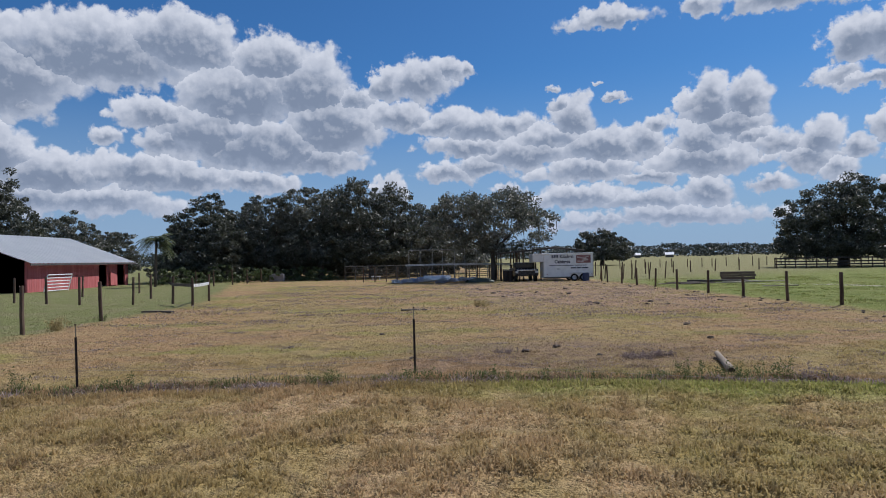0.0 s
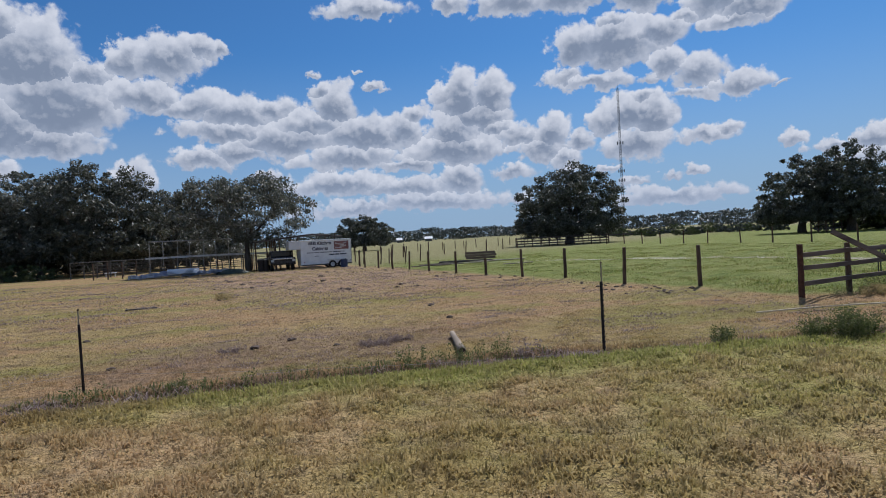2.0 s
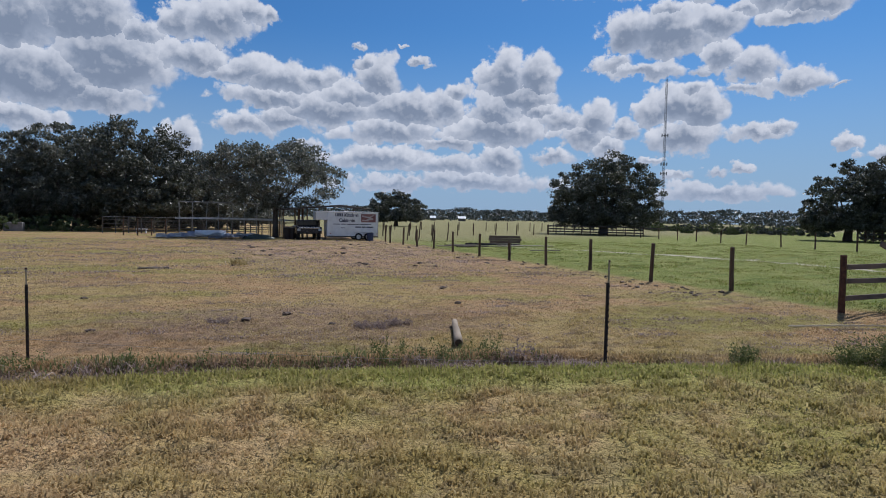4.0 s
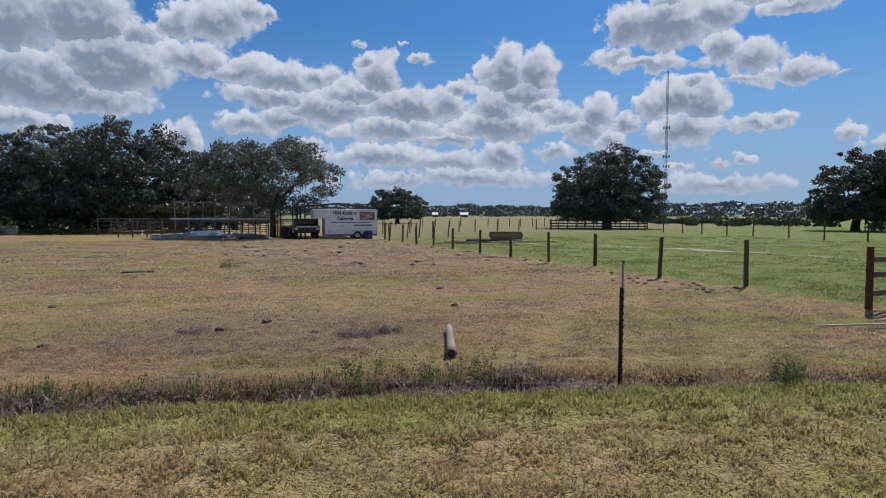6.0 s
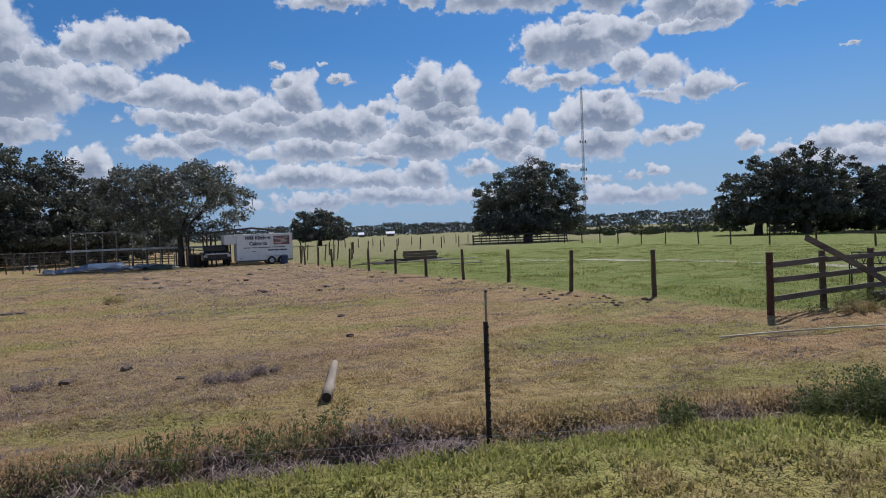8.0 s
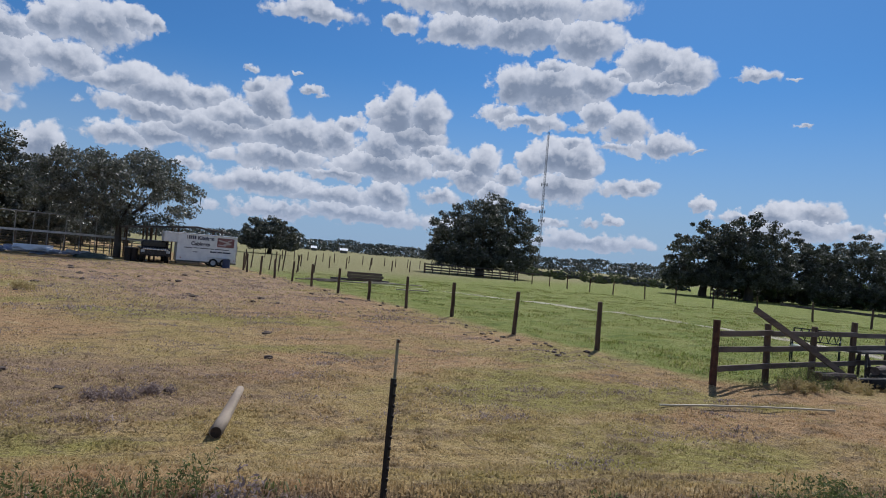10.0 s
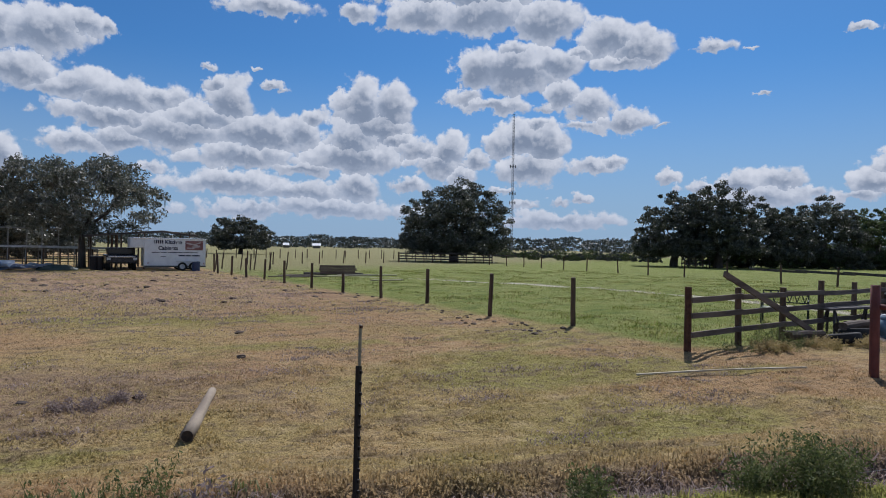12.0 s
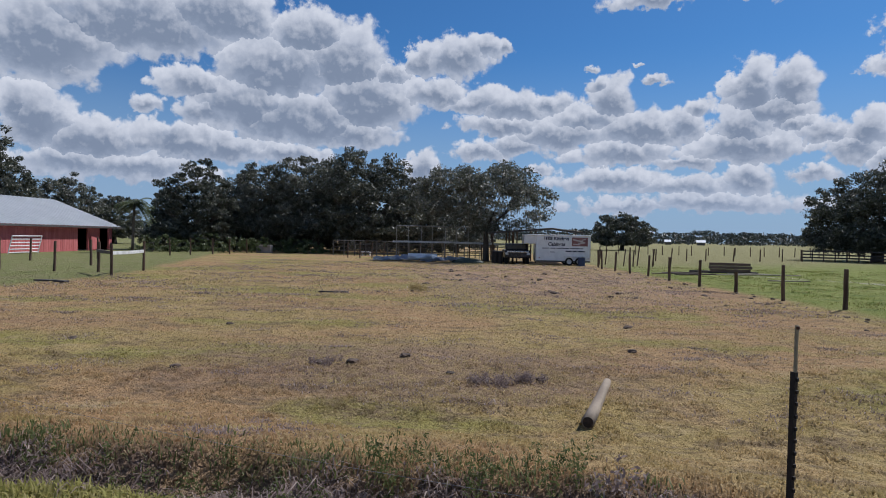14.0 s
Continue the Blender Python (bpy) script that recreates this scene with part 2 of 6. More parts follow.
def ground_tint(N):
    """Base colour of soil and turf by where it lies."""
    p = N.n("ShaderNodeNewGeometry").outputs["Position"]
    x, y, _ = N.split(p)
    wide = N.noise(p, 0.16, 4.0, 0.55).outputs[0]
    mid = N.noise(p, 0.75, 5.0, 0.6).outputs[0]
    fine = N.noise(p, 5.0, 5.0, 0.65).outputs[0]
    hair = N.noise(p, 38.0, 3.0, 0.7).outputs[0]
    sway = N.math("MULTIPLY", N.math("SUBTRACT", mid, 0.5), 2.2)
    # mown field: straw, olive and bare reddish soil, laid in swaths
    swath = N.noise(N.vec("MULTIPLY", p, (0.45, 1.0, 1.0)), 1.9, 6.0, 0.66).outputs[0]
    broad = N.noise(N.vec("MULTIPLY", p, (0.5, 1.0, 1.0)), 0.28, 3.0, 0.5).outputs[0]
    straw = N.mix(N.step(mid, 0.35, 0.65), (0.437, 0.318, 0.151), (0.358, 0.276, 0.109))
    straw = N.mix(N.step(wide, 0.44, 0.56, 0.0, 0.9), straw, (0.409, 0.264, 0.137))
    straw = N.mix(N.step(broad, 0.52, 0.60, 0.0, 0.9), straw, (0.298, 0.268, 0.082))
    straw = N.mix(N.step(broad, 0.44, 0.34, 0.0, 0.7), straw, (0.358, 0.231, 0.133))
    straw = N.mix(N.step(fine, 0.50, 0.66, 0.0, 0.65), straw, (0.190, 0.140, 0.095))
    straw = N.mix(N.step(swath, 0.53, 0.64, 0.0, 0.75), straw, (0.205, 0.148, 0.090))
    straw = N.mix(N.step(swath, 0.44, 0.34, 0.0, 0.60), straw, (0.465, 0.359, 0.196))
    # worn brown ground round the dead patch
    bx = N.math("DIVIDE", N.math("SUBTRACT", x, 2.2), 4.2)
    by = N.math("DIVIDE", N.math("SUBTRACT", y, 12.6), 2.6)
    worn = N.math("ADD", N.math("SQRT", N.math("ADD", N.math("MULTIPLY", bx, bx), N.math("MULTIPLY", by, by))), N.math("MULTIPLY", sway, 0.45))
    straw = N.mix(N.math("MULTIPLY", N.step(worn, 1.1, 0.4), N.step(fine, 0.30, 0.58, 0.25, 0.8)), straw, (0.251, 0.173, 0.123))
    # turned earth towards the trailer
    rx = N.math("DIVIDE", N.math("SUBTRACT", x, 6.5), 7.0)
    ry = N.math("DIVIDE", N.math("SUBTRACT", y, 36.0), 15.0)
    earth = N.math("SQRT", N.math("ADD", N.math("MULTIPLY", rx, rx), N.math("MULTIPLY", ry, ry)))
    earth = N.math("MULTIPLY", N.step(N.math("ADD", earth, N.math("MULTIPLY", sway, 0.3)), 1.15, 0.55), N.step(fine, 0.3, 0.6, 0.35, 0.95))
    straw = N.mix(earth, straw, (0.400, 0.276, 0.187))
    # furrows left by the plough
    across = N.math("ADD", N.math("ADD", x, N.math("MULTIPLY", y, 0.16)), N.math("MULTIPLY", N.math("SUBTRACT", N.noise(p, 0.35, 3.0, 0.5).outputs[0], 0.5), 2.4))
    furrow = N.math("SINE", N.math("MULTIPLY", across, 5.2))
    straw = N.mix(N.math("MULTIPLY", earth, N.step(furrow, 0.15, 0.9, 0.0, 0.6)), straw, (0.186, 0.129, 0.095))
    # lawn before the ditch
    blot = N.noise(p, 1.7, 4.0, 0.6).outputs[0]
    lawn = N.mix(N.step(mid, 0.36, 0.62), (0.475, 0.329, 0.174), (0.383, 0.286, 0.117))
    grown = N.math("ADD", N.math("MULTIPLY", N.math("ADD", x, N.math("MULTIPLY", sway, 2.0)), 0.12), N.math("MULTIPLY", blot, 1.2))
    lawn = N.mix(N.step(grown, 0.70, 1.35, 0.0, 0.65), lawn, (0.307, 0.306, 0.075))
    lawn = N.mix(N.step(blot, 0.55, 0.68, 0.0, 0.4), lawn, (0.276, 0.190, 0.124))
    lawn = N.mix(N.step(fine, 0.50, 0.68, 0.0, 0.6), lawn, (0.199, 0.143, 0.085))
    ex = N.math("ADD", x, 0.5)
    edge = N.math("SUBTRACT", 6.9, N.math("MULTIPLY", N.math("MULTIPLY", ex, ex), 0.022))
    s = N.math("ADD", N.math("SUBTRACT", y, edge), N.math("MULTIPLY", sway, 0.25))
    lush = N.math("MULTIPLY", N.step(N.math("ADD", s, N.math("MULTIPLY", sway, 0.3)), -1.15, -0.35), N.step(N.math("ADD", x, sway), -0.2, 1.4, 0.0, 0.65))
    lawn = N.mix(lush, lawn, (0.305, 0.340, 0.085))
    col = N.mix(N.step(s, -0.1, 0.25), lawn, straw)
    ditch = N.math("MULTIPLY", N.step(s, -0.05, 0.12), N.step(s, 1.05, 0.45))
    col = N.mix(N.math("MULTIPLY", ditch, N.step(fine, 0.3, 0.55, 0.55, 1.0)), col, (0.153, 0.113, 0.105))
    # green pasture behind the wooden posts
    line = N.math("SUBTRACT", 14.5, N.math("MULTIPLY", y, 0.045))
    pas = N.math("ADD", N.math("SUBTRACT", x, line), N.math("MULTIPLY", sway, 0.8))
    pas = N.math("MULTIPLY", N.step(pas, -0.5, 0.5), N.step(N.math("ADD", y, N.math("MULTIPLY", sway, 0.4)), 11.2, 12.2))
    turf = N.mix(N.step(mid, 0.38, 0.64), (0.185, 0.225, 0.048), (0.255, 0.270, 0.080))
    turf = N.mix(N.step(N.noise(N.vec("MULTIPLY", p, (0.5, 1.0, 1.0)), 1.3, 4.0, 0.6).outputs[0], 0.50, 0.64, 0.0, 0.75), turf, (0.125, 0.165, 0.036))
    far = N.math("ADD", y, N.math("MULTIPLY", x, -0.62))
    turf = N.mix(N.step(N.math("ADD", far, N.math("MULTIPLY", sway, 5.0)), 30.0, 50.0, 0.0, 0.85), turf, (0.265, 0.240, 0.120))
    # pale trodden track
    ty = N.math("SUBTRACT", y, 22.4)
    track = N.math("SUBTRACT", x, N.math("SUBTRACT", 26.45, N.math("MULTIPLY", N.math("MULTIPLY", ty, ty), 0.0235)))
    track = N.math("MULTIPLY", N.step(N.math("ABSOLUTE", N.math("ADD", track, N.math("MULTIPLY", sway, 0.35))), 0.55, 0.2), N.step(y, 42.0, 36.0))
    turf = N.mix(N.math("MULTIPLY", track, 0.95), turf, (0.56, 0.52, 0.42))
    col = N.mix(pas, col, turf)
    # short turf round the barn
    back_in = N.math("MULTIPLY", N.math("MAXIMUM", N.math("SUBTRACT", y, 31.0), 0.0), 0.28)
    pen = N.step(N.math("ADD", N.math("ADD", N.math("ADD", x, 11.6), back_in), N.math("MULTIPLY", sway, 0.9)), 0.6, -0.6)
    col = N.mix(pen, col, N.mix(N.step(mid, 0.4, 0.65), (0.200, 0.215, 0.080), (0.240, 0.225, 0.110)))
    # grey gravel drive
    gx = N.step(N.math("ADD", N.math("SUBTRACT", x, N.math("ADD", 18.2, N.math("MULTIPLY", N.math("SUBTRACT", y, 9.0), 0.25))), N.math("MULTIPLY", sway, 0.5)), -0.3, 0.4)
    gy = N.math("MULTIPLY", N.step(y, 12.6, 11.6), N.step(y, 0.5, 2.5))
    stone = N.mix(N.step(hair, 0.35, 0.65), (0.085, 0.078, 0.082), (0.190, 0.176, 0.182))
    gravel = N.math("MULTIPLY", gx, gy)
    col = N.mix(gravel, col, stone)
    return col, mid, fine, hair, p


def make_ground():
    m, N, bsdf = material("ground_soil_and_turf")
    col, mid, fine, hair, p = ground_tint(N)
    clump = N.noise(p, 11.0, 4.0, 0.65).outputs[0]
    col = N.mix(N.step(hair, 0.3, 0.7), N.mix(1.0, col, (0.66, 0.64, 0.62), "MULTIPLY"), col)
    col = N.mix(N.step(clump, 0.46, 0.34, 0.0, 0.5), col, N.mix(1.0, col, (0.55, 0.51, 0.47), "MULTIPLY"))
    N.put(bsdf.inputs["Base Color"], col)
    bsdf.inputs["Roughness"].default_value = 0.95
    bsdf.inputs["Specular IOR Level"].default_value = 0.15
    h = N.math("ADD", N.math("ADD", N.math("MULTIPLY", fine, 1.0), N.math("MULTIPLY", clump, 0.7)), N.math("MULTIPLY", hair, 0.4))
    bump(N, bsdf, h, 1.0, 0.10)
    return m


def make_blade():
    m, N, bsdf = material("grass_blades")
    col, *_ = ground_tint(N)
    r = N.n("ShaderNodeNewGeometry").outputs["Random Per Island"]
    r2 = N.math("FRACT", N.math("MULTIPLY", r, 17.3))
    col = N.mix(N.step(r, 0.62, 1.0, 0.0, 0.5), col, (0.540, 0.430, 0.235))
    col = N.mix(N.step(r2, 0.5, 0.9, 0.0, 0.6), col, N.mix(1.0, col, (0.50, 0.50, 0.46), "MULTIPLY"))
    N.put(bsdf.inputs["Base Color"], col)
    bsdf.inputs["Roughness"].default_value = 0.8
    bsdf.inputs["Specular IOR Level"].default_value = 0.2
    glow = N.n("ShaderNodeBsdfTranslucent")
    N.put(glow.inputs[0], col)
    both = N.n("ShaderNodeMixShader")
    both.inputs[0].default_value = 0.5
    N.t.links.new(bsdf.outputs[0], both.inputs[1])
    N.t.links.new(glow.outputs[0], both.inputs[2])
    N.t.links.new(both.outputs[0], N.t.nodes["Material Output"].inputs[0])
    return m


def make_leaf(name, a, b, c, through_light=0.36, rough=0.45, sheen=0.45):
    m, N, bsdf = material(name)
    r = N.n("ShaderNodeNewGeometry").outputs["Random Per Island"]
    p = N.n("ShaderNodeTexCoord").outputs["Object"]
    col = N.mix(N.step(N.noise(p, 0.5, 3.0).outputs[0], 0.35, 0.65), a, b)
    col = N.mix(N.step(r, 0.6, 1.0, 0.0, 0.9), col, c)
    N.put(bsdf.inputs["Base Color"], col)
    bsdf.inputs["Roughness"].default_value = rough
    bsdf.inputs["Specular IOR Level"].default_value = sheen
    glow = N.n("ShaderNodeBsdfTranslucent")
    N.put(glow.inputs[0], col)
    both = N.n("ShaderNodeMixShader")
    both.inputs[0].default_value = through_light
    N.t.links.new(bsdf.outputs[0], both.inputs[1])
    N.t.links.new(glow.outputs[0], both.inputs[2])
    N.t.links.new(both.outputs[0], N.t.nodes["Material Output"].inputs[0])
    return m


GROUND = make_ground()
BLADE = make_blade()
OAK = make_leaf("oak_leaves", (0.055, 0.062, 0.042), (0.080, 0.087, 0.060), (0.200, 0.198, 0.172), 0.22)
OAK_GREY = make_leaf("oak_leaves_with_moss", (0.088, 0.096, 0.068), (0.130, 0.136, 0.108), (0.270, 0.265, 0.232), 0.26)
LIGHT_LEAF = make_leaf("shrub_leaves", (0.060, 0.085, 0.030), (0.085, 0.115, 0.042), (0.140, 0.150, 0.080))
FAR_LEAF = make_leaf("far_wood_leaves", (0.040, 0.052, 0.046), (0.055, 0.068, 0.060), (0.075, 0.088, 0.080), 0.15)
WEED = make_leaf("weed_leaves", (0.085, 0.108, 0.036), (0.125, 0.145, 0.050), (0.220, 0.215, 0.105), 0.4, 0.7, 0.2)
DEAD = make_leaf("dead_weed_stems", (0.270, 0.210, 0.192), (0.170, 0.130, 0.122), (0.420, 0.345, 0.300), 0.35, 0.9, 0.05)
STRAW = make_leaf("dry_grass", (0.400, 0.310, 0.155), (0.320, 0.265, 0.110), (0.520, 0.420, 0.240), 0.4, 0.9, 0.05)
PALM = make_leaf("palm_fronds", (0.085, 0.110, 0.050), (0.110, 0.135, 0.062), (0.180, 0.180, 0.110))
BARK = plain("bark", (0.060, 0.048, 0.040), (0.125, 0.105, 0.088), 0.9, 0, 5, 40, 0.8, (1, 1, 0.3))
POST_WOOD = plain("weathered_post_wood", (0.055, 0.032, 0.022), (0.150, 0.098, 0.066), 0.9, 0, 9, 70, 0.6, (1, 1, 0.15))
RAIL_WOOD = plain("grey_brown_rail_wood", (0.085, 0.062, 0.050), (0.185, 0.145, 0.115), 0.9, 0, 6, 80, 0.6, (0.15, 1, 1))
DARK_PLANK = plain("old_dark_planks", (0.038, 0.034, 0.036), (0.110, 0.096, 0.088), 0.9, 0, 5, 60, 0.5, (0.2, 1, 1))
PALE_WOOD = plain("bleached_log_wood", (0.170, 0.130, 0.092), (0.290, 0.235, 0.175), 0.85, 0, 6, 60, 0.7, (1, 0.2, 1))
LATH = plain("pale_sawn_lath", (0.400, 0.340, 0.240), (0.540, 0.480, 0.360), 0.8, 0, 6, 60, 0.3)
CUT_WOOD = plain("dark_end_grain", (0.030, 0.022, 0.018), (0.090, 0.062, 0.045), 0.95, 0, 12, 70, 0.6)
RED_POST = plain("rust_red_painted_post", (0.105, 0.026, 0.022), (0.210, 0.062, 0.048), 0.75, 0, 5, 50, 0.4, (1, 1, 0.4))
RUST = plain("rusty_steel", (0.060, 0.026, 0.018), (0.130, 0.060, 0.036), 0.8, 0.3, 12, 90, 0.4)
BLACK_STEEL = plain("black_painted_steel", (0.010, 0.008, 0.008), (0.030, 0.018, 0.015), 0.6, 0.2, 14, 90, 0.3)
TIP_WHITE = plain("chipped_white_paint", (0.230, 0.195, 0.125), (0.340, 0.295, 0.210), 0.6, 0, 10, 60, 0.2)
WHITE = plain("white_painted_metal", (0.660, 0.670, 0.680), (0.760, 0.770, 0.775), 0.4, 0, 3, 40, 0.08)
WHITE_DIRTY = plain("dirty_white_panel", (0.450, 0.450, 0.440), (0.680, 0.685, 0.690), 0.6, 0, 3, 30, 0.15)
ROOF = plain("pale_metal_roofing", (0.560, 0.590, 0.630), (0.650, 0.675, 0.710), 0.4, 0.0, 0.6, 12, 0.08)
BARN_RED = plain("faded_red_barn_boards", (0.380, 0.090, 0.092), (0.490, 0.150, 0.150), 0.85, 0, 1.2, 18, 0.3, (1, 1, 0.3))
# near-black base colour that carries the dimness of an interior
INSIDE_SHADE = plain("painted_interior_shade", (0.030, 0.020, 0.020), (0.060, 0.042, 0.040), 0.95)
GALV = plain("galvanised_pipe", (0.240, 0.235, 0.225), (0.360, 0.350, 0.335), 0.5, 0.5, 8, 60, 0.1)
PIPE_DARK = plain("dull_dark_pipe", (0.075, 0.070, 0.062), (0.150, 0.140, 0.125), 0.7, 0.3, 8, 60, 0.1)
TIN = plain("weathered_tin_roof", (0.170, 0.160, 0.150), (0.300, 0.280, 0.265), 0.6, 0.4, 1.5, 20, 0.2)
TRUCK = plain("black_car_paint", (0.010, 0.010, 0.014), (0.022, 0.022, 0.028), 0.25, 0.0, 2, 30, 0.02)
CHROME = plain("worn_chrome", (0.500, 0.500, 0.500), (0.640, 0.640, 0.640), 0.25, 0.9, 5, 40, 0.05)
TYRE = plain("tyre_rubber", (0.012, 0.012, 0.012), (0.030, 0.029, 0.028), 0.85, 0, 12, 60, 0.3)
BLUE_SHEET = plain("grey_blue_sheet_metal", (0.330, 0.360, 0.470), (0.500, 0.520, 0.600), 0.5, 0.1, 1.5, 18, 0.15)
BLUE_PLASTIC = plain("faded_blue_plastic", (0.120, 0.190, 0.260), (0.180, 0.270, 0.340), 0.5, 0, 5, 40, 0.1)
DARK_BLUE = plain("dark_blue_plastic", (0.020, 0.035, 0.090), (0.035, 0.055, 0.130), 0.5, 0, 5, 40, 0.1)
GREY_TUB = plain("grey_fibreglass", (0.185, 0.165, 0.160), (0.270, 0.245, 0.240), 0.6, 0, 3, 40, 0.2)
GREEN_TARP = plain("dark_green_tarp", (0.030, 0.048, 0.038), (0.070, 0.090, 0.072), 0.6, 0, 4, 40, 0.4)
IRON = plain("dark_green_cast_iron", (0.018, 0.026, 0.022), (0.040, 0.050, 0.044), 0.6, 0.4, 10, 60, 0.2)
BENCH_WOOD = plain("pale_green_bench_slats", (0.340, 0.380, 0.260), (0.450, 0.480, 0.350), 0.7, 0, 6, 60, 0.2)
INK = plain("navy_sign_ink", (0.020, 0.022, 0.050), (0.032, 0.034, 0.070), 0.5)
PRINT_RED = plain("brown_red_print", (0.150, 0.048, 0.052), (0.300, 0.140, 0.130), 0.5, 0, 2.5, 9, 0.02)
PRINT_PALE = plain("pale_print", (0.400, 0.330, 0.320), (0.540, 0.480, 0.460), 0.5, 0, 2.5, 9, 0.02)
LENS_RED = plain("red_lamp_lens", (0.250, 0.010, 0.010), (0.320, 0.020, 0.018), 0.3)
GLASS = plain("dark_window_glass", (0.020, 0.024, 0.028), (0.034, 0.038, 0.044), 0.08)
MAST = plain("grey_mast_steel", (0.150, 0.160, 0.180), (0.210, 0.220, 0.240), 0.6, 0.3)
STONE = plain("grey_purple_gravel", (0.060, 0.050, 0.055), (0.270, 0.235, 0.245), 0.9, 0, 3.0, 9.0, 0.3)
SOIL = plain("turned_dark_soil", (0.048, 0.034, 0.028), (0.120, 0.084, 0.062), 0.95, 0, 4, 30, 0.9)


# ---- building helpers ----
def thing(name, at=(0, 0, 0), label="", category="", group="", kind="", turn=0.0):
    ob = new(name)
    ob.matrix_basis = pose(*at, 0, 0, turn)
    ob.empty_display_size = 0.2
    return tagged(ob, label, category, group, kind)


def link(name, bm, mat, smooth=False):
    me = bpy.data.meshes.new(name)
    bm.to_mesh(me)
    bm.free()
    me.materials.append(mat)
    if smooth:
        me.polygons.foreach_set("use_smooth", [True] * len(me.polygons))
    return new(name, me)


def part(name, bm, mat, parent, label="", smooth=False):
    ob = link(name, bm, mat, smooth)
    ob.parent = parent
    return tagged(ob, label)


def box(bm, size, at=(0, 0, 0), turn=(0, 0, 0), bevel=0.0):
    m = pose(*at, *turn) @ Matrix.Diagonal((*size, 1))
    made = bmesh.ops.create_cube(bm, size=1.0, matrix=m)
    if bevel:
        edges = list({e for v in made["verts"] for e in v.link_edges})
        bmesh.ops.bevel(bm, geom=edges, offset=bevel, segments=2, affect="EDGES", profile=0.7)
    return bm


def tube(bm, a, b, r0, r1=None, sides=8, wobble=0.0, rng=random, cap=True):
    """A tapered round or rough bar from a to b."""
    a, b = Vector(a), Vector(b)
    r1 = r0 if r1 is None else r1
    turn = (b - a).to_track_quat("Z", "Y").to_matrix()
    steps = 1 if not wobble else 4
    rings = []
    grow = [1 + wobble * rng.uniform(-1, 1) for _ in range(sides)]
    for i in range(steps + 1):
        f = i / steps
        mid = a.lerp(b, f)
        if wobble and 0 < i < steps:
            mid = mid + turn @ Vector((rng.uniform(-1, 1), rng.uniform(-1, 1), 0)) * r0 * wobble
        r = r0 + (r1 - r0) * f
        rings.append([bm.verts.new(mid + turn @ Vector((math.cos(k * math.tau / sides), math.sin(k * math.tau / sides), 0)) * r * grow[k]
                                   * (1 + wobble * 0.3 * rng.uniform(-1, 1))) for k in range(sides)])
    for lo, hi in zip(rings, rings[1:]):
        for k in range(sides):
            bm.faces.new((lo[k], lo[(k + 1) % sides], hi[(k + 1) % sides], hi[k]))
    if cap:
        bm.faces.new(rings[0][::-1])
        bm.faces.new(rings[-1])
    return bm


def ring(bm, centre, axis, r_out, r_in, wide, sides=20):
    """A wheel-like ring with a square section and chamfered shoulders."""
    turn = Vector(axis).to_track_quat("Z", "Y").to_matrix()
    prof = [(r_in, -wide / 2), (r_out * 0.94, -wide / 2), (r_out, -wide / 3), (r_out, wide / 3), (r_out * 0.94, wide / 2), (r_in, wide / 2)]
    loops = []
    for k in range(sides):
        c, s = math.cos(k * math.tau / sides), math.sin(k * math.tau / sides)
        loops.append([bm.verts.new(Vector(centre) + turn @ Vector((r * c, r * s, z))) for r, z in prof])
    for k in range(sides):
        a, b = loops[k], loops[(k + 1) % sides]
        for i in range(len(prof)):
            j = (i + 1) % len(prof)
            bm.faces.new((a[i], b[i], b[j], a[j]))
    return bm


def fast_mesh(name, verts, faces, mat, per=3):
    """A mesh from numpy arrays of corners and of triangles or quads."""
    me = bpy.data.meshes.new(name)
    verts, faces = np.asarray(verts, np.float32), np.asarray(faces, np.int32)
    me.vertices.add(len(verts))
    me.vertices.foreach_set("co", verts.ravel())
    me.loops.add(faces.size)
    me.loops.foreach_set("vertex_index", faces.ravel())
    me.polygons.add(len(faces))
    me.polygons.foreach_set("loop_start", np.arange(0, faces.size, per, dtype=np.int32))
    me.update(calc_edges=True)
    me.materials.append(mat)
    return me


# ---- ground ----
def edge_y(x):
    """The near edge of the ditch."""
    x = np.clip(x, -7.0, 13.0)
    return 6.9 - 0.022 * (x + 0.5) ** 2


def smooth(v, lo, hi):
    t = np.clip((v - lo) / (hi - lo), 0, 1)
    return t * t * (3 - 2 * t)


WAVES = np.random.default_rng(5)
WAVE_DIR = WAVES.uniform(0, math.tau, 40)
WAVE_LEN = np.exp(WAVES.uniform(math.log(0.5), math.log(6.0), 40))
WAVE_OFF = WAVES.uniform(0, math.tau, 40)


def lumps(x, y, lo, hi):
    out = np.zeros_like(x)
    for d, l, o in zip(WAVE_DIR, WAVE_LEN, WAVE_OFF):
        if lo <= l <= hi:
            out += np.sin((x * math.cos(d) + y * math.sin(d)) * math.tau / l + o)
    return out / 4.0


